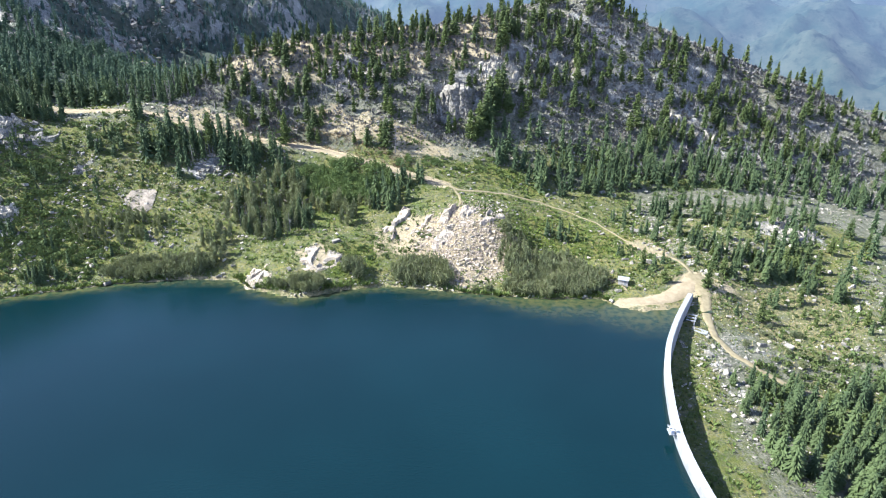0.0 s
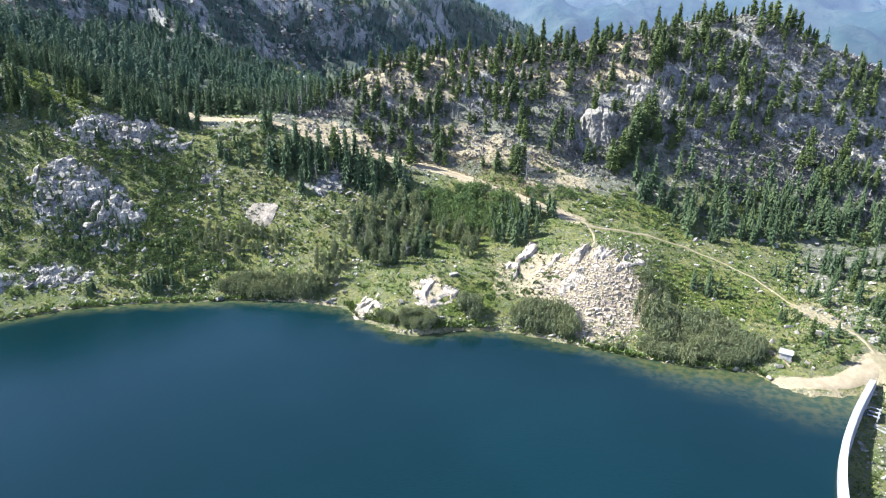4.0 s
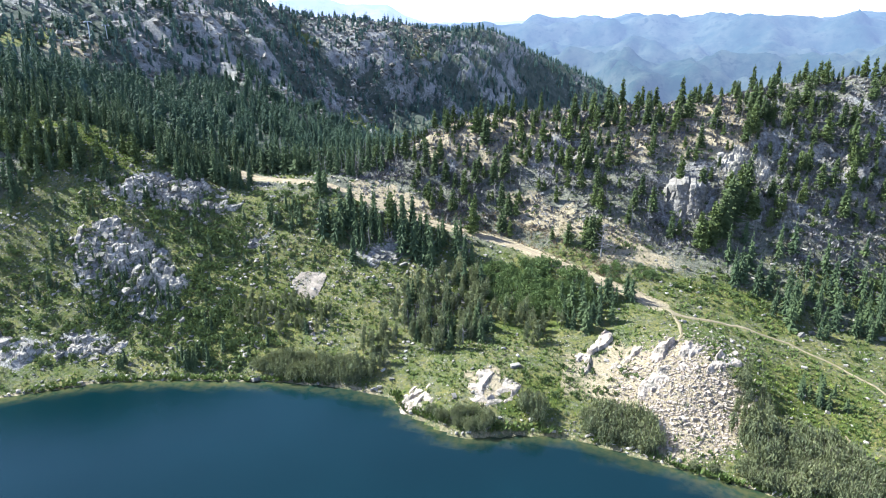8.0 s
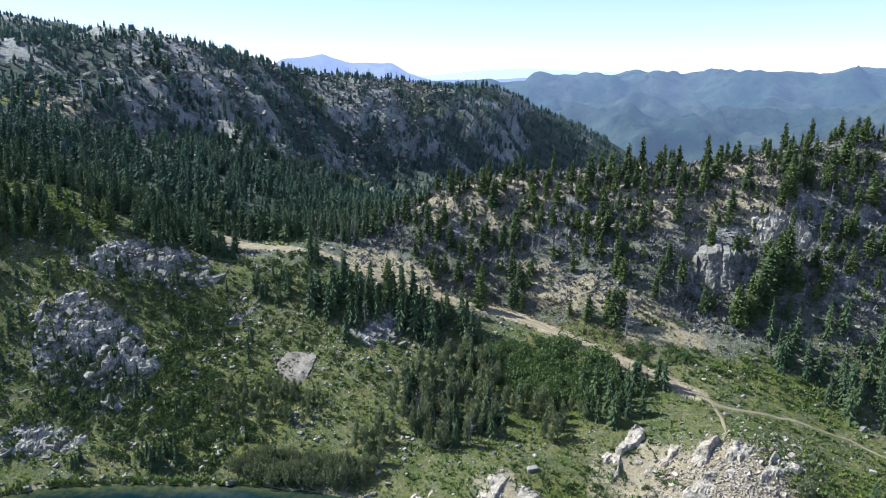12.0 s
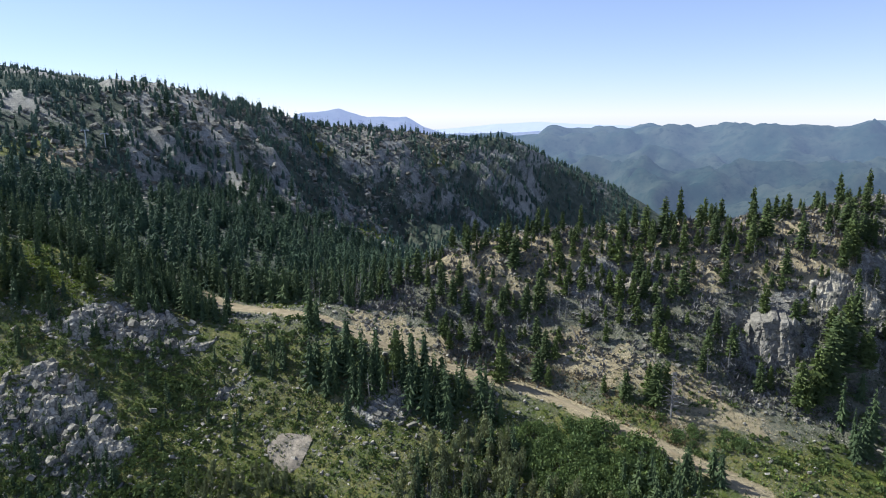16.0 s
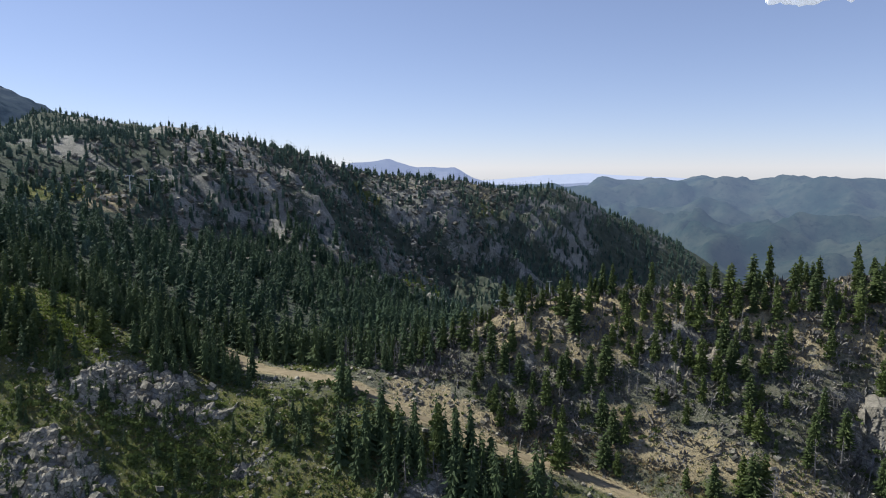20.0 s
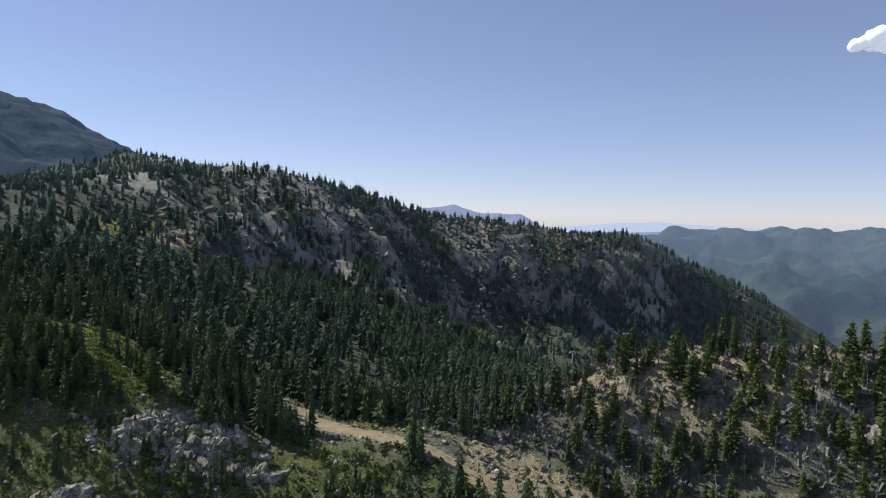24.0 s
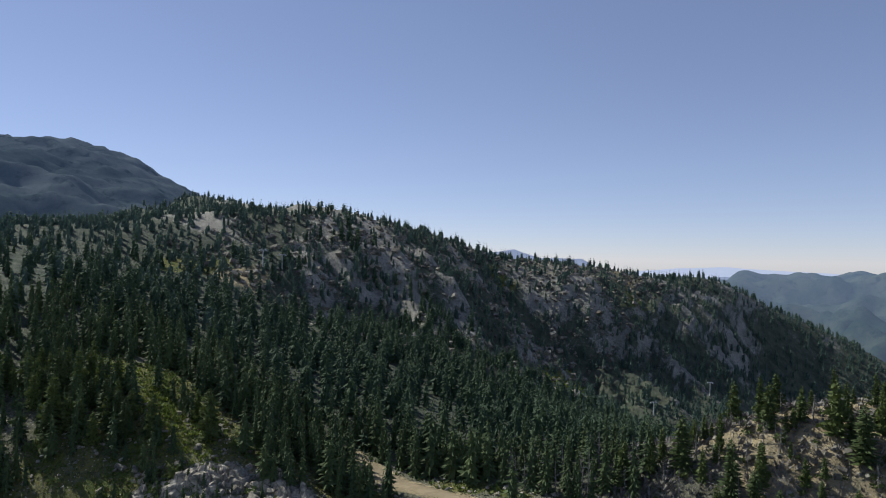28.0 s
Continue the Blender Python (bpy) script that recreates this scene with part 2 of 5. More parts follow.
POPLAR_GULLY = [(-72, 205, 5), (-65, 225, 10), (-60, 245, 19), (-58, 256, 24)]
POINT_SPUR = [(-52, 196, 4), (-42, 204, 8), (-38, 213, 8.5), (-30, 228, 11), (-22, 240, 17)]
LITTLE_MEADOW = [(-25, 197, 2.5), (-14, 205, 4), (-8, 214, 7)]
QUARRY_WEST = [(-2, 198, 2), (2, 207, 8), (4, 216, 13.5), (6, 222, 16), (7, 234, 15.5)]
QUARRY_EAST = [(15, 198, 2.5), (16, 212, 10), (16, 222, 15), (20, 235, 13)]
TRAIL_SLOPE = [(28, 195, 2.5), (32, 212, 5), (38, 225, 7), (42, 240, 9), (42, 254, 13)]
HUT_FLAT = [(58, 190, 3), (60, 210, 4), (66, 230, 5), (72, 246, 7)]
PLATEAU = [(80, 186, 3), (86, 205, 4.5), (100, 225, 6), (125, 235, 6)]
DAM_TOE = [(74, 170, -1.2), (71, 158, -2.8), (66, 142, -4.0), (62, 125, -4.6), (61.5, 105, -5), (64, 85, -5), (72, 60, -4)]
LOWER_WOOD = [(96, 180, -5), (100, 160, -8), (105, 130, -11), (110, 90, -13), (120, 40, -14)]
EAST_SLOPE = [(150, 200, -4), (165, 150, -11), (170, 90, -18), (180, 20, -22)]
FAR_EAST_SLOPE = [(200, 240, -3), (230, 160, -16), (260, 60, -30)]
HILL_CREST = [(-112, 286, 42), (-98, 288, 48), (-83, 294, 57), (-62, 297, 60.5), (-46, 300, 61.5), (-19, 304, 64), (8, 309, 66), (28, 320, 71), (48, 330, 76), (66, 334, 76), (86, 332, 69), (108, 330, 60), (142, 330, 47), (176, 330, 34.5), (215, 330, 20), (270, 330, 2), (350, 330, -30)]
HILL_FACE = [(-96, 271, 37), (-75, 276, 38), (-55, 277, 38), (-40, 281, 41), (-18, 283, 46), (-4, 281, 44), (4, 281.5, 39), (14, 284, 44), (34, 296, 50), (52, 305, 53), (75, 306, 46), (105, 306, 35), (140, 306, 24)]
CLIFF_FOOT = [(2, 278, 34), (10, 272, 30), (-10, 268, 30), (-22, 262, 27.5)]
HILL_FOOT = [(28, 262, 19), (40, 274, 27), (60, 282, 28), (85, 284, 22), (115, 282, 15), (150, 280, 8), (200, 285, -2)]
EAST_FOOT = [(70, 262, 12), (100, 258, 8.5), (140, 255, 5)]
HILL_BACK = [(-105, 330, 38), (-60, 345, 42), (-10, 350, 46), (50, 370, 50), (110, 365, 30), (200, 370, -5)]
VALLEY_HEAD = [(-120, 420, 10), (-40, 430, 5), (60, 440, 0), (200, 440, -40)]
BENCH_SOUTH = [(-150, 300, 41), (-200, 320, 46), (-260, 350, 52), (-330, 380, 64)]
BENCH_MIDDLE = [(-140, 350, 30), (-200, 380, 37), (-260, 410, 44), (-327, 448, 46)]
BENCH_NORTH = [(-140, 420, 6), (-190, 450, 12), (-250, 490, 26), (-300, 530, 40)]
SKI_MEADOW = [(-205, 248, 57), (-214, 254, 59), (-240, 270, 62), (-300, 290, 76)]
WEST_SHOULDER = [(-181, 243, 47.6), (-195, 225, 42), (-240, 200, 45), (-300, 180, 60)]
VALLEY_FLOOR = [(-130, 500, -8), (-172, 533, -14), (-225, 560, -10), (-270, 576, -6), (-300, 590, 8)]
RIDGE_FACE = [(-400, 400, 84), (-356, 413, 73), (-337, 475, 64), (-312, 538, 50), (-303, 600, 30), (-286, 648, 6), (-215, 760, -4), (-200, 840, 4), (-172, 935, -4)]
RIDGE_GULLY = [(-368, 706, 84), (-338, 678, 54), (-304, 656, 22)]
RIDGE_SPUR = [(-334, 806, 84), (-312, 778, 73), (-288, 748, 50), (-264, 718, 22), (-250, 692, 4)]
FAR_SPUR = [(-243, 980, 71), (-215, 940, 46), (-190, 895, 20)]
RIDGE_CREST = [(-440, 470, 117), (-416, 500, 116), (-405, 550, 116), (-395, 610, 107), (-385, 680, 97), (-372, 755, 86), (-349, 780, 84), (-334, 806, 85), (-320, 850, 83), (-298, 895, 73), (-282, 924, 68), (-264, 954, 69), (-243, 980, 72), (-218, 1003, 62), (-191, 1028, 47), (-164, 1052, 30), (-116, 1097, 4), (-70, 1140, -25)]
WEST_CREST = [(-520, 430, 111), (-560, 495, 111), (-600, 560, 117), (-680, 660, 140), (-735, 718, 153), (-860, 860, 150)]
SOUTH_CREST = [(-480, 330, 102), (-620, 330, 112), (-800, 420, 118)]
WEST_BOWL = [(-640, 420, 108), (-700, 480, 110), (-800, 520, 113), (-900, 590, 122)]
RIDGE_BACK = [(-520, 800, 40), (-420, 950, 10), (-330, 1100, -30)]
GORGE = [(-60, 620, -45), (40, 560, -50), (160, 560, -75)]
LOWER_VALLEY = [(-60, 900, -110), (100, 900, -130), (350, 800, -130), (600, 500, -90)]
LINES = [OUTCROP_SPUR, SHORE_SLOPE, ROCKY_SLOPE, SLAB_SLOPE, POPLAR_GULLY, POINT_SPUR, LITTLE_MEADOW, QUARRY_WEST, QUARRY_EAST, TRAIL_SLOPE, HUT_FLAT, PLATEAU, DAM_TOE, LOWER_WOOD, EAST_SLOPE, FAR_EAST_SLOPE, HILL_CREST, HILL_FACE, CLIFF_FOOT, HILL_FOOT, EAST_FOOT, HILL_BACK, VALLEY_HEAD, BENCH_SOUTH, BENCH_MIDDLE, BENCH_NORTH, SKI_MEADOW, WEST_SHOULDER, VALLEY_FLOOR, RIDGE_FACE, RIDGE_GULLY, RIDGE_SPUR, FAR_SPUR, RIDGE_CREST, WEST_CREST, WEST_BOWL, SOUTH_CREST, RIDGE_BACK, GORGE, LOWER_VALLEY]
# each line: x, y, z of its turns
BIG_PEAK = [(-1460, 690, 270), (-1380, 834, 296), (-1350, 882, 298), (-1300, 965, 252), (-1235, 1078, 190), (-1150, 1250, 120)]
PEAK_SADDLE = [(-1100, 600, 190), (-1000, 800, 160), (-1000, 1100, 60)]
OUTER_VALLEY = [(-300, 1500, -180), (200, 1400, -220), (700, 1100, -220), (1200, 500, -160)]
OUTER_FLOOR = [(-900, 2000, -150), (0, 2000, -260), (900, 1700, -260), (1700, 800, -200)]
SOUTH_RANGE = [(-2400, 300, 300), (-2400, -1000, 250), (-900, -500, 120), (-500, -100, 60)]
SOUTH_PLAIN = [(300, -300, -40), (900, -300, -100), (2000, -800, -150), (0, -900, 60)]
FAR = [BIG_PEAK, PEAK_SADDLE, OUTER_VALLEY, OUTER_FLOOR, SOUTH_RANGE, SOUTH_PLAIN]
SEA = -330.0


def along(line, step):
    """Points at even steps along a polyline."""
    out = []
    for a, b in zip(line, line[1:]):
        a, b = np.array(a, float), np.array(b, float)
        k = max(1, int(np.linalg.norm((b - a)[:2]) / step))
        out += [a + (b - a) * i / k for i in range(k)]
    out.append(np.array(line[-1], float))
    return np.array(out)


KNOTS = np.vstack([along(l, 16) for l in LINES] + [along(l, 220) for l in FAR] + [along(ROAD, 16)]
                  + [np.c_[along(SHORE, 14), np.zeros(len(along(SHORE, 14)))]] + [np.array([[-40, 40, -8], [-150, 60, -8], [0, -120, -8], [-200, -60, -4.0]])])
SOFT = 7.0


def fit_land():
    d = np.hypot(KNOTS[:, None, 0] - KNOTS[None, :, 0], KNOTS[:, None, 1] - KNOTS[None, :, 1])
    a = -np.sqrt(d * d + SOFT * SOFT) + 1.2 * np.eye(len(KNOTS))
    m = len(KNOTS)
    full = np.zeros((m + 1, m + 1))
    full[:m, :m] = a
    full[:m, m] = full[m, :m] = 1.0
    return np.linalg.solve(full, np.r_[KNOTS[:, 2], 0.0])


WEIGHTS = fit_land()


def to_line(x, y, line):
    """Distance to a polyline, and the height of its nearest point (0 where the line has none)."""
    best, height = np.full(x.shape, 1e9), np.zeros(x.shape)
    for a, b in zip(line, line[1:]):
        ax, ay, bx, by = a[0], a[1], b[0], b[1]
        k = np.clip(((x - ax) * (bx - ax) + (y - ay) * (by - ay)) / ((bx - ax) ** 2 + (by - ay) ** 2), 0, 1)
        d = np.hypot(x - ax - k * (bx - ax), y - ay - k * (by - ay))
        near = d < best
        best = np.where(near, d, best)
        if len(a) > 2:
            height = np.where(near, a[2] + k * (b[2] - a[2]), height)
    return best, height


LAKE = SHORE + DAM[1:] + [(80, 30), (90, -60), (60, -180), (-120, -230), (-300, -160), (-380, -40)]


def in_lake(x, y):
    inside = np.zeros(x.shape, bool)
    pts = LAKE
    for (ax, ay), (bx, by) in zip(pts, pts[1:] + pts[:1]):
        cross = (ay > y) != (by > y)
        with np.errstate(divide="ignore", invalid="ignore"):
            inside ^= cross & (x < (bx - ax) * (y - ay) / (by - ay if by != ay else 1e-9) + ax)
    return inside


def hash_grid(ix, iy, seed):
    h = (ix.astype(np.int64) * 374761393 + iy.astype(np.int64) * 668265263 + seed * 982451653) & 0x7FFFFFFF
    h = ((h ^ (h >> 13)) * 1274126177) & 0x7FFFFFFF
    return ((h ^ (h >> 16)) & 0xFFFF) / 65535.0


def value_noise(x, y, size, seed):
    u, v = x / size, y / size
    iu, iv = np.floor(u), np.floor(v)
    fu, fv = u - iu, v - iv
    fu, fv = fu * fu * (3 - 2 * fu), fv * fv * (3 - 2 * fv)
    a, b = hash_grid(iu, iv, seed), hash_grid(iu + 1, iv, seed)
    c, d = hash_grid(iu, iv + 1, seed), hash_grid(iu + 1, iv + 1, seed)
    return (a + (b - a) * fu) * (1 - fv) + (c + (d - c) * fu) * fv


def fractal(x, y, size, octaves, seed, gain=0.5):
    total, amp, norm = 0.0, 1.0, 0.0
    for o in range(octaves):
        total = total + amp * value_noise(x + 17.3 * o, y - 9.1 * o, size / 2 ** o, seed + o)
        norm += amp
        amp *= gain
    return total / norm


def blocks(x, y, size, seed):
    """Angular blocks: the height of the nearest of scattered seats, 0 to 1."""
    best, val = np.full(x.shape, 1e9), np.zeros(x.shape)
    iu, iv = np.floor(x / size), np.floor(y / size)
    for du in (-1, 0, 1):
        for dv in (-1, 0, 1):
            cu, cv = iu + du, iv + dv
            px = (cu + hash_grid(cu, cv, seed)) * size
            py = (cv + hash_grid(cu, cv, seed + 1)) * size
            d = np.hypot(x - px, y - py)
            near = d < best
            best = np.where(near, d, best)
            tilt = (hash_grid(cu, cv, seed + 3) - 0.5) * (x - px) + (hash_grid(cu, cv, seed + 4) - 0.5) * (y - py)
            val = np.where(near, hash_grid(cu, cv, seed + 2) + 0.9 * tilt / size, val)
    return val


def blob(x, y, cx, cy, rx, ry, turn=0.0):
    """1 inside an ellipse, falling softly to 0 past its edge."""
    c, s = math.cos(radians(turn)), math.sin(radians(turn))
    u, v = ((x - cx) * c + (y - cy) * s) / rx, (-(x - cx) * s + (y - cy) * c) / ry
    return np.clip(1.6 - np.sqrt(u * u + v * v), 0, 1)


# bare rock: x, y, half-lengths, turn, strength
WEST_ROCKS = [(-165, 215, 15, 9, 5, 0.9), (-166, 240, 18, 6, 22, 0.9), (-352, 478, 30, 13, 55, 0.85), (-318, 525, 44, 15, 58, 0.9), (-372, 560, 34, 12, 72, 0.8), (-300, 762, 34, 12, 50, 0.85), (-360, 640, 26, 9, 60, 0.7), (-235, 930, 36, 10, 50, 0.7), (-728, 712, 50, 26, 45, 0.85), (-178, 180, 9, 6, 30, 0.8), (-160, 190, 10, 5, 30, 0.7), (-150, 208, 10, 7, 30, 0.6), (-132, 238, 3.5, 2.5, 20, 0.75), (-35, 288, 10, 5, 10, 0.85), (-88, 246, 9, 5, 0, 0.6)]
EAST_ROCKS = [(5, 283, 9, 5, 0, 0.8), (130, 292, 30, 9, -8, 0.8), (95, 212, 22, 14, 10, 0.45), (125, 225, 14, 8, 0, 0.75), (85, 165, 14, 10, 0, 0.45), (74, 150, 7, 20, 12, 0.48)]
ROCKS = WEST_ROCKS + EAST_ROCKS
DRY = [(9, 208, 13.5, 14, 0, 0.95), (-50, 297, 40, 12, 4, 0.95), (-361, 407, 14, 20, 20, 0.8), (-325, 764, 18, 30, 20, 0.62), (-290, 860, 22, 40, 25, 0.5), (-42, 200, 5, 6, 0, 0.8), (-6, 214, 9, 9, 0, 0.8), (-20, 212, 5, 8, 0, 0.62), (70, 212, 14, 10, 0, 0.55), (-92, 269, 13, 5, -8, 1.0), (-30, 268, 26, 7, -15, 0.62), (-8, 265, 18, 7, -5, 0.62), (80, 190, 12, 6, 0, 0.75), (15, 316, 26, 8, 20, 0.6), (105, 185, 40, 26, 0, 0.44), (110, 225, 45, 18, 0, 0.42),
       (140, 115, 16, 9, 0, 0.7), (-100, 250, 10, 7, 0, 0.45)]
GREEN = [(-125, 215, 42, 24, 5, 0.62), (-28, 203, 8, 10, 0, 0.85), (45, 217, 26, 18, 0, 0.72), (20, 250, 26, 8, -10, 0.66), (-12, 266, 20, 7, -5, 0.52), (-175, 240, 18, 6, 0, 0.6), (-208, 248, 28, 4, -9, 1.0), (-224, 267, 9, 5, 0, 1.0), (105, 190, 45, 35, 0, 0.56), (115, 222, 55, 26, 0, 0.58),
         (110, 135, 40, 30, 0, 0.55), (-30, 235, 30, 14, 0, 0.65), (-130, 272, 16, 5, 0, 0.6), (80, 268, 60, 9, 0, 0.6), (-200, 205, 25, 16, 0, 0.55), (-386, 393, 16, 26, 15, 0.9), (-352, 698, 12, 20, 20, 0.85), (-259, 626, 14, 26, 20, 0.8), (-263, 804, 14, 40, 25, 0.6)]


def ribs(x, y):
    """Rock ribs down the face of the ridge: 1 along a rib, less in the gullies between."""
    return 1 - np.abs(2 * fractal(0.40 * x + 0.91 * y, 0.30 * (0.91 * x - 0.40 * y), 46, 3, 61) - 1)


def masks(x, y):
    x, y = (x + 16 * (fractal(x, y, 14, 3, 51) - 0.5) + 5 * (fractal(x, y, 3, 2, 52) - 0.5),
            y + 14 * (fractal(x, y, 14, 3, 53) - 0.5) + 5 * (fractal(x, y, 3, 2, 54) - 0.5))
    face = np.clip((y - 268) / 14, 0, 1) * np.clip((372 - y) / 20, 0, 1) * np.clip((x + 110) / 18, 0, 1) * np.clip((230 - x) / 40, 0, 1)
    ridge = np.clip((-140 + 90 * np.clip((y - 650) / 200, 0, 1) - x) / 60, 0, 1) * np.clip((x + 640) / 120, 0, 1) * np.clip((y - 400 - 1.1 * np.clip(x + 300, 0, 240)) / 40, 0, 1)
    streak = fractal(0.40 * x + 0.91 * y, 0.22 * (0.91 * x - 0.40 * y), 34, 4, 57)
    rock = np.maximum(face * (0.35 + 0.07 * np.clip((x - 10) / 25, 0, 1)), ridge * (0.10 + 0.35 * streak + 0.9 * np.clip(ribs(x, y) - 0.62, 0, 1)) * (1 - 0.12 * np.clip((y - 560) / 80, 0, 1)))
    for cx, cy, rx, ry, turn, k in ROCKS:
        rock = np.maximum(rock, k * blob(x, y, cx, cy, rx, ry, turn))
    dry = face * (0.41 + 0.25 * np.clip((y - 287) / 8, 0, 1) * np.clip((34 - x) / 20, 0, 1))
    for cx, cy, rx, ry, turn, k in DRY:
        dry = np.maximum(dry, k * blob(x, y, cx, cy, rx, ry, turn))
    green = 0.36 * np.clip((x + 520) / 80, 0.4, 1) + 0.20 * np.clip((264 - y) / 8, 0, 1) * np.clip((x + 215) / 10, 0, 1) * np.clip((80 - x) / 10, 0, 1)
    for cx, cy, rx, ry, turn, k in GREEN:
        green = np.maximum(green, k * blob(x, y, cx, cy, rx, ry, turn))
    return rock, green, dry


def land(x, y, detail=True):
    """The ground's height."""
    x, y = np.asarray(x, float), np.asarray(y, float)
    shape = x.shape
    fx, fy = x.ravel(), y.ravel()
    z = np.empty(fx.shape)
    for i in range(0, len(fx), 20000):
        d2 = (fx[i:i + 20000, None] - KNOTS[None, :, 0]) ** 2 + (fy[i:i + 20000, None] - KNOTS[None, :, 1]) ** 2
        z[i:i + 20000] = -np.sqrt(d2 + SOFT * SOFT) @ WEIGHTS[:-1] + WEIGHTS[-1]
    z = z.reshape(shape)
    shore, _ = to_line(x, y, SHORE)
    wet = in_lake(x, y)
    road, road_z = to_line(x, y, ROAD)
    if detail:
        far = np.clip((np.hypot(x, y - 200) - 250) / 500, 0, 1)
        calm = np.clip(np.minimum(to_line(x, y, RIDGE_CREST)[0], np.minimum(to_line(x, y, WEST_CREST)[0], to_line(x, y, WEST_BOWL)[0])) / 70, 0.22, 1)
        z = z + ((fractal(x, y, 40, 5, 3) - 0.5) * (3.0 + 14 * far) + (fractal(x, y, 190, 3, 11) - 0.5) * 44 * far) * calm
        rock, green, dry = masks(x, y)
        bare = np.clip((rock - 0.35) * 2.0, 0, 1) * np.clip(shore / 6, 0, 1)
        ledge = np.clip((y - 420) / 60, 0, 1) * np.clip((-150 - x) / 80, 0, 1)
        face = np.clip((y - 270) / 10, 0, 1) * np.clip((340 - y) / 15, 0, 1) * np.clip((x + 100) / 18, 0, 1)
        z = z + face * ((blocks(x, y, 11, 71) - 0.5) * 1.9 + (blocks(x, y, 4.2, 76) - 0.5) * 0.8)
        z = z - 70 * blob(x, y, -1350, 900, 330, 330)
        z = z + ledge * calm * ((ribs(x, y) - 0.7) * 30 + (blocks(x, y, 15, 66) - 0.5) * 6.5 + (blocks(x, y, 6, 68) - 0.5) * 3.0)
        z = z + bare * ((blocks(x, y, 6.5, 21) - 0.5) * 1.8 + (blocks(x + 0.5 * y, y - 0.3 * x, 3.4, 31) - 0.5) * 1.2)
        z = z + np.clip((shore - 3) / 10, 0, 1) * (fractal(x, y, 5, 3, 41) - 0.5) * 0.9
    lower = np.clip((74 - x) / 4, 0, 1) * np.clip((x + 420) / 40, 0, 1)
    z = np.where((lower > 0) & ~wet & ((y > 177) | (x < -100)) & (y < 320), np.maximum(z, 0.2 + 0.10 * np.minimum(shore, 25)), z)
    bed = -0.15 - 0.16 * np.minimum(shore, 60)
    z = np.where(wet, np.minimum(bed, -0.15), z)
    k = np.clip((road - 2.6) / 4.5, 0, 1)
    k = k * k * (3 - 2 * k)
    z = np.where(road < 8, road_z * (1 - k) + z * k, z)
    return z


def ease(lo, hi, fine, coarse_to, grow):
    """Grid stations: even from lo to hi, then growing steps out to coarse_to on both sides."""
    mid = np.arange(lo, hi + 0.01, fine)
    up, s, v = [], fine, hi
    while v < coarse_to[1]:
        s = min(s * grow, 60)
        v += s
        up.append(v)
    down, s, v = [], fine, lo
    while v > coarse_to[0]:
        s = min(s * grow, 90)
        v -= s
        down.append(v)
    return np.r_[down[::-1], mid, up]


def grid_mesh(name, xs, ys, zs, attrs=()):
    """A sheet of quads over a grid of stations."""
    ny, nx = zs.shape
    co = np.empty((ny * nx, 3))
    gx, gy = np.meshgrid(xs, ys) if xs.ndim == 1 else (xs, ys)
    co[:, 0], co[:, 1], co[:, 2] = gx.ravel(), gy.ravel(), zs.ravel()
    i = (np.arange(ny - 1)[:, None] * nx + np.arange(nx - 1)[None, :]).ravel()
    return quick_mesh(name, co, np.c_[i, i + 1, i + nx + 1, i + nx], attrs, True)


def quick_mesh(name, co, faces, attrs=(), smooth=False):
    """A mesh from arrays of points and of faces that all have the same number of corners."""
    me = bpy.data.meshes.new(name)
    me.vertices.add(len(co))
    me.vertices.foreach_set("co", np.asarray(co, np.float32).ravel())
    nf, k = faces.shape
    me.loops.add(nf * k)
    me.loops.foreach_set("vertex_index", np.asarray(faces, np.int32).ravel())
    me.polygons.add(nf)
    me.polygons.foreach_set("loop_start", np.arange(nf, dtype=np.int32) * k)
    for key, kind, values in attrs:
        a = me.attributes.new(key, kind, "POINT")
        a.data.foreach_set("color" if kind == "FLOAT_COLOR" else "value", np.asarray(values, np.float32).ravel())
    me.update(calc_edges=True)
    me.polygons.foreach_set("use_smooth", np.full(nf, smooth))
    return me


def thing(name, me, material, label="", category="", kind="", group="", parent=None):
    ob = new(name, me)
    if material and not me.materials:
        me.materials.append(material)
    if parent:
        ob.parent = parent
    return tagged(ob, label, category, group, kind)


def part(name, bm, material, parent, label=""):
    """Links a bmesh as one mesh object under a thing or a part."""
    me = bpy.data.meshes.new(name)
    bm.to_mesh(me)
    bm.free()
    return thing(name, me, material, label, parent=parent)


# ---- ground and water ----
XS = ease(-235, 150, 1.35, (-2000, 2000), 1.04)
YS = ease(176, 335, 1.35, (-1400, 1750), 1.020)
GX, GY = np.meshgrid(XS, YS)
GZ = land(GX, GY)
ROCK_M, GREEN_M, DRY_M = masks(GX, GY)
STEEP = np.hypot(np.gradient(GZ, axis=1) / np.gradient(XS)[None, :], np.gradient(GZ, axis=0) / np.gradient(YS)[:, None])
ROCK_M = np.clip(ROCK_M + 0.25 * np.clip(STEEP - 0.9, 0, 1) - 0.10 * (fractal(GX, GY, 22, 3, 77) > 0.6), 0, 1)
SHORE_D, _ = to_line(GX, GY, SHORE)
DRY_M = np.maximum(DRY_M, (0.40 + 0.25 * fractal(GX, GY, 12, 2, 44)) * np.clip(1.4 - SHORE_D / 1.8, 0, 1))
SAND_D = to_line(GX, GY, [(54, 181), (60, 180.5), (67, 182), (73, 186), (79, 192)])[0]
DRY_M = np.maximum(DRY_M, 1.2 * np.clip(1.4 - SAND_D / 1.9, 0, 1))
ROAD_D, _ = to_line(GX, GY, ROAD)
DRY_M = np.maximum(DRY_M, np.clip(1.3 - ROAD_D / 4.0, 0, 1))
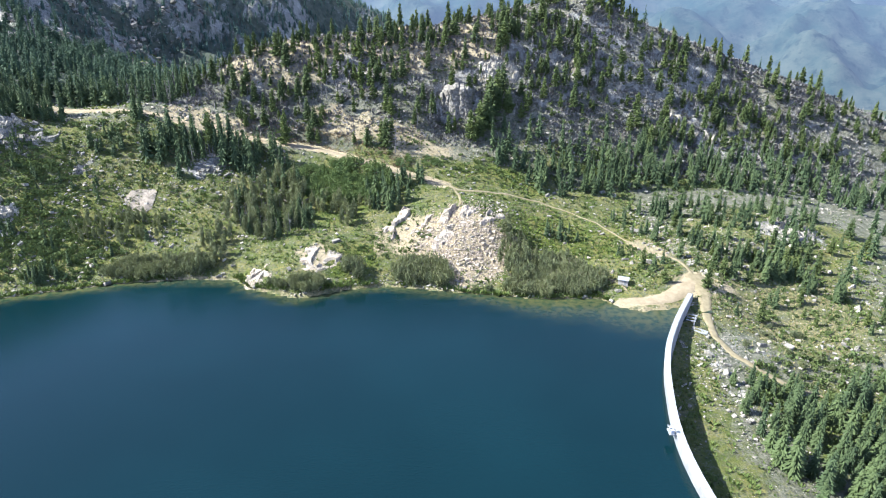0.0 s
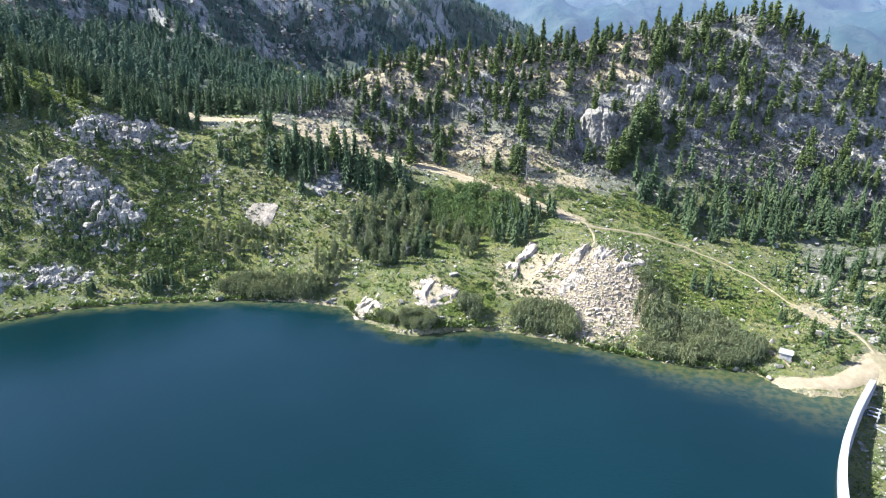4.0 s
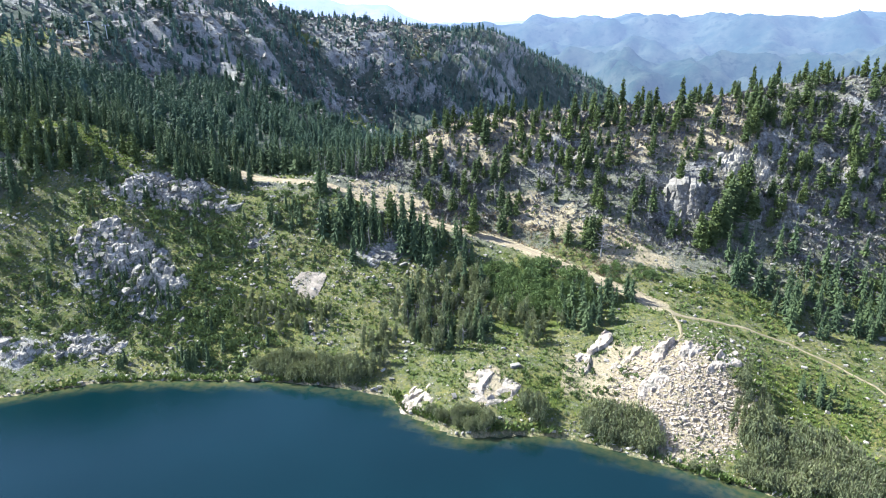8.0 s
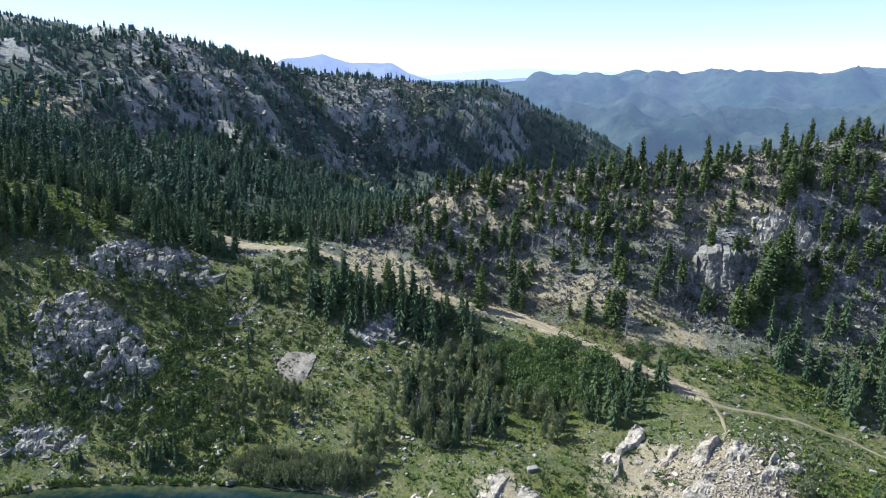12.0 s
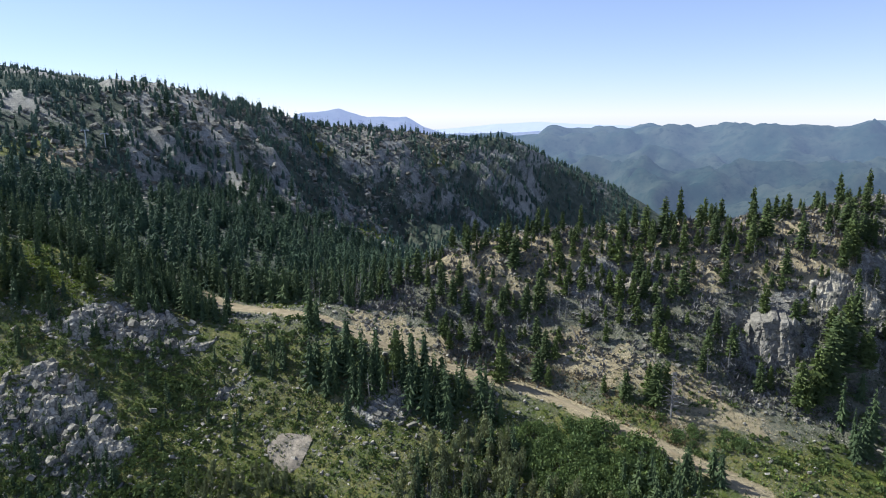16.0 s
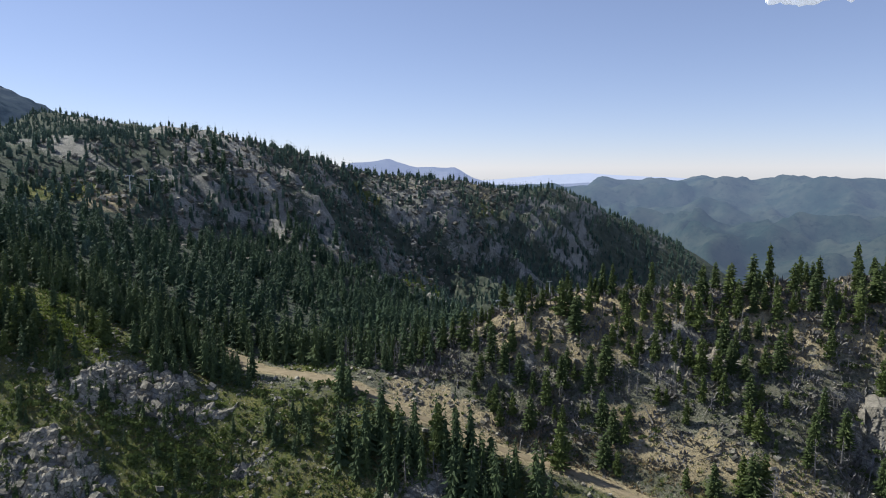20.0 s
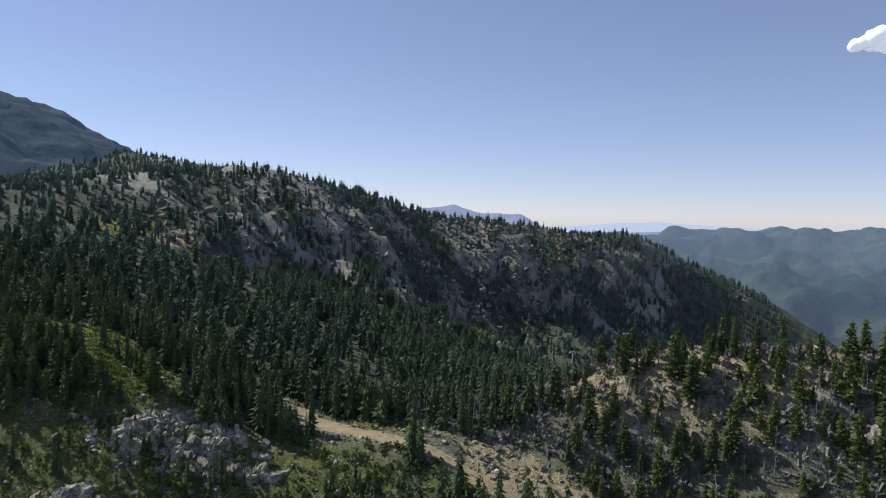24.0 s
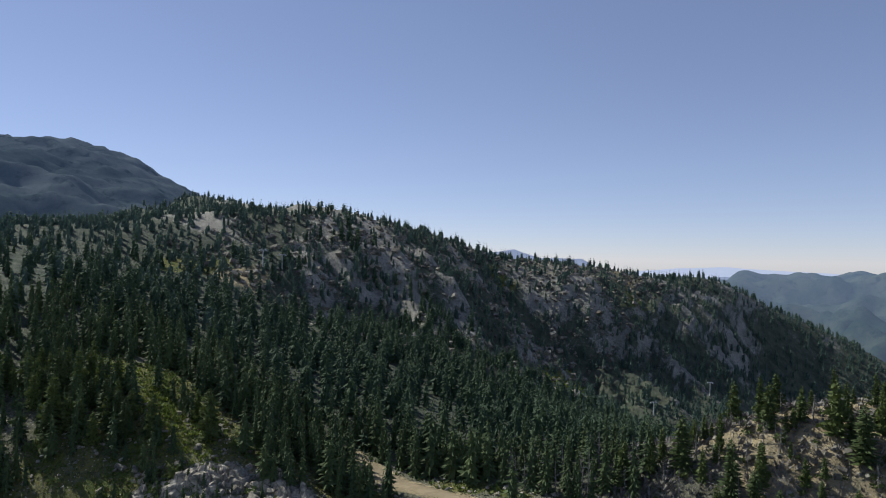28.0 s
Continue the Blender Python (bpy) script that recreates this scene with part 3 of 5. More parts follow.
WOOD_M = np.maximum(np.clip((GY - 275 - 0.10 * (GX + 150)) / 12, 0, 1) * np.clip((-104 - GX) / 12, 0, 1), np.clip((-236 - GX) / 20, 0, 1))
WOOD_M = np.maximum(WOOD_M, np.clip((GY - 345) / 15, 0, 1))
cover = np.stack([ROCK_M, GREEN_M, DRY_M, np.ones_like(GX)], -1)
thing("ground", grid_mesh("ground", XS, YS, GZ, [("cover", "FLOAT_COLOR", cover), ("wood", "FLOAT", WOOD_M)]), MAT_GROUND, "granite mountainside with meadow, scree and forest soil", "ground", "structure")

wx, wy = np.arange(-420, 100, 4.0), np.arange(-240, 204, 4.0)
WX, WY = np.meshgrid(wx, wy)
keep_shore, _ = to_line(WX, WY, SHORE)
reach = 5 + 11 * np.clip((WX - 5) / 30, 0, 1)
shallow = np.clip(1 - keep_shore / reach, 0, 1) ** 1.3 * (0.45 + 0.7 * fractal(WX, WY, 30, 2, 5))
# the sheet's edge follows the dam
for a, b in zip(DAM, DAM[1:]):
    k = np.clip(((WX - a[0]) * (b[0] - a[0]) + (WY - a[1]) * (b[1] - a[1])) / ((b[0] - a[0]) ** 2 + (b[1] - a[1]) ** 2), 0, 1)
    qx, qy = a[0] + k * (b[0] - a[0]), a[1] + k * (b[1] - a[1])
    snap = (np.hypot(WX - qx, WY - qy) < 5.5) & ~in_lake(WX, WY) & (WY < 172)
    WX, WY = np.where(snap, qx, WX), np.where(snap, qy, WY)
lake = grid_mesh("lake_water", WX, WY, np.zeros_like(WX), [("shallow", "FLOAT", np.clip(shallow, 0, 1))])
cells = in_lake(WX, WY) | (keep_shore < 9) | (to_line(WX, WY, DAM)[0] < 0.5)
bm = bmesh.new()
bm.from_mesh(lake)
bm.verts.ensure_lookup_table()
flat = (cells & ~((WY < 168) & (WX > 45) & ~in_lake(WX, WY) & (to_line(WX, WY, DAM)[0] > 0.5))).ravel()
bmesh.ops.delete(bm, geom=[v for v in bm.verts if not flat[v.index]], context="VERTS")
bm.to_mesh(lake)
bm.free()
thing("lake_water", lake, MAT_WATER, "deep blue mountain lake with faint ripples", "lake", "structure")

# ---- plants: shapes of height 1, as points and triangles ----
rng = np.random.default_rng(7)


def conifer(tiers, per, width, droop, start, shape, ragged):
    """A spire of drooping boughs in tiers; each bough is folded along its rib and hangs a fin below."""
    co, tri = [], []
    for i in range(tiers):
        level = (i + 0.5 * rng.random()) / tiers
        count = max(3, int(per * (0.55 + 0.45 * (1 - level))))
        for k in range(count):
            u = min(0.985, max(0.0, level + 2.6 * (rng.random() - 0.5) / tiers))
            reach = width * (1 - u) ** shape + 0.012
            a = 2 * math.pi * (k + rng.random() * 0.9) / count + i * 0.7
            l = reach * (1 - ragged + 1.6 * ragged * rng.random())
            c, s = math.cos(a), math.sin(a)
            w = l * (0.10 + 0.07 * rng.random()) + 0.004
            z = start + (1 - start) * u
            zt = z - droop * (0.5 + 0.9 * rng.random()) * l + 0.025 * (rng.random() - 0.3)
            m, sag = 0.55 * l, 0.5 * droop * l
            n = len(co)
            co += [(0.05 * l * c, 0.05 * l * s, z + 0.015), (m * c - w * s, m * s + w * c, z - sag - 0.6 * w), (l * c, l * s, zt),
                   (m * c + w * s, m * s - w * c, z - sag - 0.6 * w)]
            tri += [(n, n + 1, n + 2), (n, n + 2, n + 3)]
    # an inner body closes the crown
    rings, sides = max(3, tiers // 4), 5
    n = len(co)
    for j in range(rings):
        u = j / rings
        r = 0.50 * width * (1 - u) ** shape
        for k in range(sides):
            a = 2 * math.pi * (k + 0.5 * j) / sides
            f = r * (0.9 + 0.2 * rng.random())
            co.append((f * math.cos(a), f * math.sin(a), start + 0.02 + (0.93 - start) * u))
    for j in range(rings - 1):
        for k in range(sides):
            a, b = n + j * sides + k, n + j * sides + (k + 1) % sides
            tri += [(a, b, b + sides), (a, b + sides, a + sides)]
    n = len(co)
    co += [(0.014, 0, 0.95), (-0.007, 0.012, 0.95), (-0.007, -0.012, 0.95), (0, 0, 1.03)]
    tri += [(n, n + 1, n + 3), (n + 1, n + 2, n + 3), (n + 2, n, n + 3)]
    return np.array(co), np.array(tri)


def clumped(tufts, lobes, leaf, upright):
    """A crown of leaf sprays round several lobes (x, y, z, radius, half-height)."""
    co, tri = [], []
    total = sum(l[3] ** 2 * l[4] for l in lobes) ** 1.0
    for lx, ly, lz, lr, lh in lobes:
        for _ in range(max(5, int(tufts * lr ** 2 * lh / total))):
            v = rng.normal(size=3)
            v /= np.linalg.norm(v) + 1e-9
            v *= (0.45 + 0.62 * rng.random())
            p = np.array([lx + v[0] * lr, ly + v[1] * lr, lz + v[2] * lh])
            a, b = rng.random() * 6.283, (rng.random() - 0.5) * 1.6
            s = leaf * (0.6 + 0.8 * rng.random())
            t = np.array([math.cos(a), math.sin(a), 0.25 * math.sin(b)]) * s
            up = np.array([-math.sin(a) * math.sin(b) * 0.7, math.cos(a) * math.sin(b) * 0.7, math.cos(b)]) * s * upright
            n = len(co)
            co += [tuple(p - t), tuple(p - up * 0.7), tuple(p + t), tuple(p + up)]
            tri += [(n, n + 1, n + 2), (n, n + 2, n + 3)]
    return np.array(co), np.array(tri)


def stem(points, sides=5):
    """A tapered tube through (x, y, z, radius) stations."""
    co, tri = [], []
    for x, y, z, r in points:
        for k in range(sides):
            a = 2 * math.pi * k / sides
            co.append((x + r * math.cos(a), y + r * math.sin(a), z))
    for i in range(len(points) - 1):
        for k in range(sides):
            a, b = i * sides + k, i * sides + (k + 1) % sides
            tri += [(a, b, b + sides), (a, b + sides, a + sides)]
    return np.array(co), np.array(tri)


def join(*pieces):
    co, tri, n = [], [], 0
    for c, t in pieces:
        co.append(c)
        tri.append(t + n)
        n += len(c)
    return np.vstack(co), np.vstack(tri)


def limb(base, tip, r):
    """A bare three-sided limb."""
    b, t = np.array(base, float), np.array(tip, float)
    d = (t - b) / np.linalg.norm(t - b)
    s = np.cross(d, (0.3, 0.1, 0.9))
    s /= np.linalg.norm(s)
    q = np.cross(d, s)
    co = np.array([b + r * s, b - 0.5 * r * s + 0.87 * r * q, b - 0.5 * r * s - 0.87 * r * q, t])
    return co, np.array([(0, 1, 3), (1, 2, 3), (2, 0, 3)])


def dead_tree(limbs, spread=1.0):
    lean = (rng.random(2) - 0.5) * 0.12
    pieces = [stem([(0, 0, -0.03, 0.026), (lean[0] * 0.5, lean[1] * 0.5, 0.5, 0.017), (lean[0], lean[1], 1.0, 0.003)])]
    for _ in range(limbs):
        z = 0.18 + 0.75 * rng.random()
        a, l = rng.random() * 6.283, spread * (0.14 + 0.26 * rng.random()) * (1.15 - z)
        b = (lean[0] * z, lean[1] * z, z)
        tip = (b[0] + l * math.cos(a), b[1] + l * math.sin(a), z + l * (rng.random() - 0.35))
        pieces.append(limb(b, tip, 0.010))
        pieces.append(limb((b[0] + 0.6 * (tip[0] - b[0]), b[1] + 0.6 * (tip[1] - b[1]), z + 0.6 * (tip[2] - z)),
                           (b[0] + l * math.cos(a + 0.7), b[1] + l * math.sin(a + 0.7), tip[2] + 0.03), 0.004))
    return join(*pieces)


def lobes(n, spread, low, high, r):
    out = []
    for i in range(n):
        a, d = 2.4 * i, spread * math.sqrt((i + 0.4) / n)
        top = high - 0.35 * (high - low) * rng.random() - 0.5 * d
        out.append((d * math.cos(a), d * math.sin(a), (low + top) / 2, r * (0.8 + 0.5 * rng.random()), (top - low) / 2))
    return out


def pine_lobes():
    """Uneven masses of needles up an old pine."""
    out = []
    for i in range(9):
        z = 0.14 + 0.78 * (i + 0.5 * rng.random()) / 9
        d, a = 0.13 * (1.05 - z) * (0.4 + rng.random()), i * 2.4 + rng.random()
        out.append((d * math.cos(a), d * math.sin(a), z, 0.13 * (1.15 - 0.75 * z), 0.075))
    return out


TRUNK = stem([(0, 0, -0.06, 0.022), (0, 0, 0.35, 0.014), (0, 0, 0.92, 0.003)])
FORMS = {
    "fir": [(conifer(30, 15, 0.135 + 0.02 * k, 0.45, 0.03, 0.68, 0.55), TRUNK) for k in range(5)],
    "pine": [(conifer(26, 17, 0.215, 0.15, 0.04, 0.45, 0.60), TRUNK) for _ in range(2)]
    + [(join(conifer(18, 12, 0.17, 0.08, 0.06, 0.42, 0.60), clumped(300, pine_lobes(), 0.034, 1.1)), TRUNK) for _ in range(4)],
    "far_fir": [(conifer(14, 10, 0.235, 0.45, 0.02, 0.62, 0.55), stem([(0, 0, -0.06, 0.02), (0, 0, 0.5, 0.01)], 3)) for _ in range(6)],
    "ridge_fir": [(conifer(7, 6, 0.30, 0.45, 0.02, 0.58, 0.55), stem([(0, 0, -0.06, 0.02), (0, 0, 0.5, 0.01)], 3)) for _ in range(6)],
    "mid_fir": [(conifer(18, 10, 0.175, 0.45, 0.02, 0.70, 0.55), stem([(0, 0, -0.06, 0.022), (0, 0, 0.6, 0.010)], 3)) for _ in range(6)],
    "low_shrub": [(clumped(60, lobes(6, 0.50, -0.05, 0.85, 0.32), 0.14, 1.1), stem([(0, 0, -0.1, 0.03), (0.1, 0, 0.5, 0.01)], 3)) for _ in range(5)],
    "aspen": [(clumped(480, lobes(5, 0.07, 0.08, 1.0, 0.095), 0.017, 2.2), join(stem([(0, 0, -0.05, 0.014), (0.01, 0, 0.5, 0.009), (0, 0, 0.9, 0.003)], 4))) for _ in range(4)],
    "willow": [(clumped(1000, lobes(10, 0.36, 0.02, 0.98, 0.14), 0.019, 3.2),
                join(*[stem([(0, 0, -0.05, 0.014), (0.12 * math.cos(a), 0.12 * math.sin(a), 0.4, 0.009), (0.26 * math.cos(a), 0.26 * math.sin(a), 0.8, 0.003)], 3) for a in (0.3, 1.6, 2.9, 4.2, 5.4)])) for _ in range(4)],
    "shrub": [(clumped(95, lobes(6, 0.50, -0.05, 0.85, 0.32), 0.11, 1.1), stem([(0, 0, -0.1, 0.03), (0.1, 0, 0.5, 0.01)], 3)) for _ in range(4)],
    "alder": [(clumped(420, lobes(9, 0.46, 0.0, 0.95, 0.24), 0.050, 1.3), stem([(0, 0, -0.1, 0.02), (0.1, 0, 0.5, 0.01)], 3)) for _ in range(4)],
    "snag": [(dead_tree(18), None) for _ in range(6)],
    "old_snag": [(dead_tree(46, 1.7), None)],
}
LEAVES = {"fir": MAT_FIR, "pine": MAT_PINE, "far_fir": MAT_HAZED_FIR, "ridge_fir": MAT_HAZED_FIR, "mid_fir": MAT_FIR, "low_shrub": MAT_ALDER, "aspen": MAT_WILLOW, "willow": MAT_WILLOW, "alder": MAT_LEAFY, "shrub": MAT_ALDER, "snag": MAT_GREY, "old_snag": MAT_GREY}

# ---- where they grow: centre x, y, half-lengths, turn, how many, low and high height ----
FIRS_BY_LAKE = [(-95, 249, 15, 5, 5, 40, 9, 16), (-70, 252, 11, 6, 0, 26, 9, 14), (-60, 230, 15, 15, 0, 40, 5, 10), (-20, 236, 8, 8, 0, 26, 6, 10), (-12, 243, 6, 4, 0, 18, 6, 9),
                (-128, 195, 6, 2.5, 10, 11, 4, 7), (-149, 188, 2, 1.5, 0, 4, 4, 5), (42, 221, 6, 4, 0, 12, 4, 7), (-160, 205, 15, 8, 20, 36, 3.5, 7.5), (-176, 226, 12, 6, 0, 9, 3.5, 6), (-187, 234, 12, 5, 0, 12, 4, 8), (-125, 249, 7, 4, 0, 12, 5, 8), (-135, 222, 34, 22, 0, 44, 2.5, 6), (-160, 213, 14, 7, 5, 18, 3, 5.5), (-158, 240, 14, 6, 20, 10, 3.5, 6)]
FIRS_EAST = [(50, 254, 20, 7, 3, 30, 6, 11), (60, 268, 40, 11, 5, 66, 7, 13), (110, 272, 50, 12, 5, 84, 7, 13), (160, 275, 50, 16, 5, 100, 7, 12), (98, 130, 24, 13, 20, 75, 7, 11), (104, 106, 26, 14, 0, 60, 7, 11), (84, 142, 12, 7, 0, 24, 4, 7), (130, 130, 25, 30, 0, 60, 5, 9),
             (100, 218, 42, 30, 0, 36, 4, 8.5), (78, 222, 8, 5, 0, 10, 5, 9), (98, 206, 14, 5, -25, 26, 5, 9), (118, 196, 12, 5, -25, 18, 5, 9), (130, 225, 25, 14, 0, 26, 6, 12), (100, 240, 22, 8, 0, 26, 6, 11), (150, 225, 40, 30, 0, 42, 5, 11), (72, 236, 10, 8, 0, 9, 4, 8)]
FIRS_WEST = [(-152, 279, 24, 6, -6, 64, 9, 17), (-160, 258, 20, 4.5, 5, 46, 7, 13), (-168, 250, 8, 4, 0, 26, 7, 12), (-206, 238, 24, 9, 10, 90, 6, 12), (-226, 228, 26, 18, 0, 110, 6, 12), (-195, 205, 20, 13, 0, 14, 4, 8), (-260, 250, 30, 28, 20, 150, 7, 13), (-197, 265, 32, 9, -6, 130, 8, 14), (-176, 265, 13, 9, 0, 75, 8, 14), (-118, 285, 16, 11, 0, 46, 8, 12), (-235, 262, 25, 14, 30, 60, 7, 13)]
PINES = [(-60, 288, 42, 16, 5, 125, 3, 11), (10, 296, 55, 22, 8, 165, 3, 11), (80, 310, 60, 24, -3, 200, 3.5, 11), (160, 312, 55, 22, -3, 120, 5, 10), (30, 322, 60, 9, 10, 56, 4, 9), (-40, 302, 50, 6, 5, 40, 4, 9),
         (-60, 268, 24, 4, -5, 12, 6, 9), (-197, 241, 16, 6, 10, 34, 7, 12), (-216, 234, 20, 10, 10, 50, 7, 12), (12, 274, 6, 5, 0, 9, 9, 15), (108, 210, 45, 32, 0, 44, 4, 8)]
ASPENS = [(-62, 228, 14, 15, 0, 70, 6, 10), (-110, 216, 15, 6, 5, 60, 3.5, 6), (23, 206, 5, 10, 0, 40, 5, 9), (-40, 226, 14, 8, 0, 26, 5, 8), (-76, 210, 6, 8, 0, 20, 5, 8), (34, 203, 10, 6, 0, 26, 4, 7)]
WILLOWS = [(-93, 201.5, 17, 3.6, 3, 52, 4, 6.5), (-47, 190, 8, 3, 0, 16, 3, 4.5), (-29, 196, 2.5, 2.5, 0, 4, 6, 7), (-6, 197, 9, 4.5, -8, 46, 5, 7.5), (13, 189.5, 3, 1.6, 0, 5, 2, 3), (30, 190, 9, 3, 0, 26, 4, 6), (35, 198, 12, 7, 0, 46, 4.5, 7.5),
           (42, 191, 8, 4.5, 0, 34, 5, 7), (95, 165, 14, 12, 0, 12, 2, 3)]
SHRUBS = [(-162, 214, 17, 9, 5, 60, 1.3, 2.6), (-165, 240, 18, 6, 22, 40, 1.3, 2.4), (-168, 187, 14, 6, 30, 40, 1.2, 2.4), (-147, 233, 12, 9, 0, 60, 0.8, 2.4), (-148, 209, 24, 9, 15, 230, 1.0, 3.2), (-150, 214, 10, 10, 0, 40, 0.8, 2.6), (-135, 202, 30, 8, 5, 240, 0.9, 2.6), (-140, 226, 14, 12, 0, 60, 0.6, 1.7), (-108, 240, 16, 8, 0, 60, 0.6, 1.5), (-185, 195, 20, 14, 30, 80, 1.0, 3.0), (-158, 234, 24, 6, 0, 120, 1.0, 2.6), (-120, 256, 20, 6, 0, 70, 1.2, 2.8), (0, 256, 30, 8, -10, 60, 1.0, 2.4),
          (112, 145, 30, 18, 0, 220, 1.2, 3.2), (88, 198, 38, 28, 0, 170, 0.7, 2.2), (80, 266, 60, 14, 0, 130, 1.2, 2.8), (-200, 215, 26, 20, 0, 70, 1.0, 2.6), (-170, 226, 16, 8, 20, 50, 0.8, 2.2)]
HERBAGE = [(-122, 228, 42, 24, 0, 190, 0.6, 2.1), (-110, 235, 30, 16, 0, 90, 0.6, 1.5), (-15, 208, 12, 10, 0, 40, 0.8, 1.8), (40, 225, 30, 18, 0, 60, 0.6, 1.5), (-140, 235, 14, 10, 0, 60, 0.8, 1.8)]
SNAGS = [(-70, 288, 34, 12, 5, 110, 2, 6), (20, 296, 60, 18, 8, 190, 2, 6), (110, 308, 60, 20, 0, 150, 2, 6), (-6, 270, 5, 3, 0, 2, 7, 9), (-120, 284, 16, 10, 0, 26, 5, 9), (-85, 248, 10, 4, 0, 6, 6, 9), (-60, 225, 12, 12, 0, 12, 4, 7)]
# trees that stand out: x, y, height
LONE_PINES = [(15, 271, 14), (18, 273, 15), (20, 277, 15), (22.5, 281, 14), (25, 284.5, 12), (19, 281, 11), (13, 268, 9), (27, 278, 11), (-29.5, 261, 7.5), (-35, 262.5, 5), (-22, 261, 11), (-24, 262.5, 9), (-20, 262.5, 10), (-88, 252, 15), (-62, 262, 12)]
LONE_FIRS = [(-119, 262, 13), (-116, 260, 10), (-104, 255, 13), (-82, 257, 14), (-90, 256, 12), (-118, 259, 9), (-97, 240, 9), (-78, 247, 15), (-72, 246, 14), (-85, 255, 17), (75, 243, 7), (80, 240, 8), (97, 232, 7), (128, 175, 5), (88, 178, 5)]

TRAIL_HIGH = [(0, 241), (5, 238), (10, 238.5), (22, 241), (36, 241), (48, 236), (56, 230), (62, 222), (66, 214), (72, 207), (77, 201), (79, 193)]
TRAIL_SPUR = [(4, 238.5), (6, 233), (6.5, 226), (5, 222)]
TRAIL_LOW = [(57, 186), (54, 192), (49, 197), (47, 203), (45, 209)]
TRAIL_EAST = [(79, 193), (80, 184), (78, 175), (77.5, 166), (80, 159), (86, 153), (93, 149), (100, 147)]
BEACH = [(56, 181.5), (62, 180.5), (68, 182), (74, 186), (79, 190)]


SKI_RUN = [(-236, 252), (-218, 248), (-200, 247), (-180, 243)]


def scatter(zones, gap):
    """Places in the given zones, no two nearer than gap (scaled by height), off water, road and trails."""
    out = []
    for cx, cy, rx, ry, turn, count, lo, hi in zones:
        c, s = math.cos(radians(turn)), math.sin(radians(turn))
        q = rng.random((count * 3, 2)) * 2 - 1
        q = q[(q ** 2).sum(1) < 1] * (rx * 1.1, ry * 1.1)
        x, y = cx + q[:, 0] * c - q[:, 1] * s, cy + q[:, 0] * s + q[:, 1] * c
        h = lo + (hi - lo) * rng.random(len(x)) ** 1.3
        out.append(np.c_[x, y, h, np.full(len(x), 0)][:int(count * 1.15)])
    p = np.vstack(out)
    p = clear(p)
    seen, keep = {}, []
    for i, (x, y, h, _) in enumerate(p):
        g = gap * h
        key = (int(x // 4), int(y // 4))
        near = [p[j] for dx in (-1, 0, 1) for dy in (-1, 0, 1) for j in seen.get((key[0] + dx, key[1] + dy), ())]
        if all((x - o[0]) ** 2 + (y - o[1]) ** 2 > g * g for o in near):
            seen.setdefault(key, []).append(i)
            keep.append(i)
    return p[keep][:, :3]


def clear(p, margin=2.6):
    x, y = p[:, 0], p[:, 1]
    ok = ~in_lake(x, y) & (to_line(x, y, SHORE)[0] > 0.7) & (to_line(x, y, ROAD)[0] > margin)
    for t in (TRAIL_HIGH, TRAIL_SPUR, TRAIL_LOW, TRAIL_EAST):
        ok &= to_line(x, y, t)[0] > 1.1
    ok &= to_line(x, y, BEACH)[0] > 3.2
    ok &= to_line(x, y, DAM)[0] > 5
    ok &= blob(x, y, 9, 211, 12, 13.5) < 0.65
    ok &= blob(x, y, -110, 230, 5, 4) < 0.5
    ok &= np.hypot(x - 57, y - 190) > 4
    ok &= blob(x, y, -94, 268.5, 9, 4, -8) < 0.75
    run, _ = to_line(x, y + 2.5, SKI_RUN)
    ok &= (run > 3.2) & (blob(x, y, -224, 267, 8, 5) < 0.6)
    return p[ok]


def placed(form, p, turn=None):
    """One big mesh of many plants: x, y, height rows."""
    z = land(p[:, 0], p[:, 1])
    co, tri, mat, tone, n = [], [], [], [], 0
    for (x, y, h), zz in zip(p, z):
        crown, trunk = FORMS[form][rng.integers(len(FORMS[form]))]
        a = rng.random() * 6.283
        c, s = math.cos(a), math.sin(a)
        fat = 0.75 + 0.60 * rng.random() ** 1.5
        tn = rng.random() ** 2 * 0.7
        for k, piece in enumerate((crown, trunk)):
            if piece is None:
                continue
            q, t = piece
            co.append(np.c_[(q[:, 0] * c - q[:, 1] * s) * h * fat + x, (q[:, 0] * s + q[:, 1] * c) * h * fat + y, q[:, 2] * h + zz])
            tri.append(t + n)
            n += len(q)
            mat.append(np.full(len(t), k))
            tone.append(np.full(len(q), tn))
    return np.vstack(co), np.vstack(tri), np.concatenate(mat), np.concatenate(tone)


def stand(name, form, p, label):
    """Plants past counting, as one object."""
    if not len(p):
        return
    co, tri, mat, tone = placed(form, p)
    me = quick_mesh(name, co, tri, [("tone", "FLOAT", tone)])
    me.materials.append(LEAVES[form])
    me.materials.append(MAT_BARK)
    me.polygons.foreach_set("material_index", mat.astype(np.int32))
    thing(name, me, None, label, "trees", "stuff")


SHARED = {}


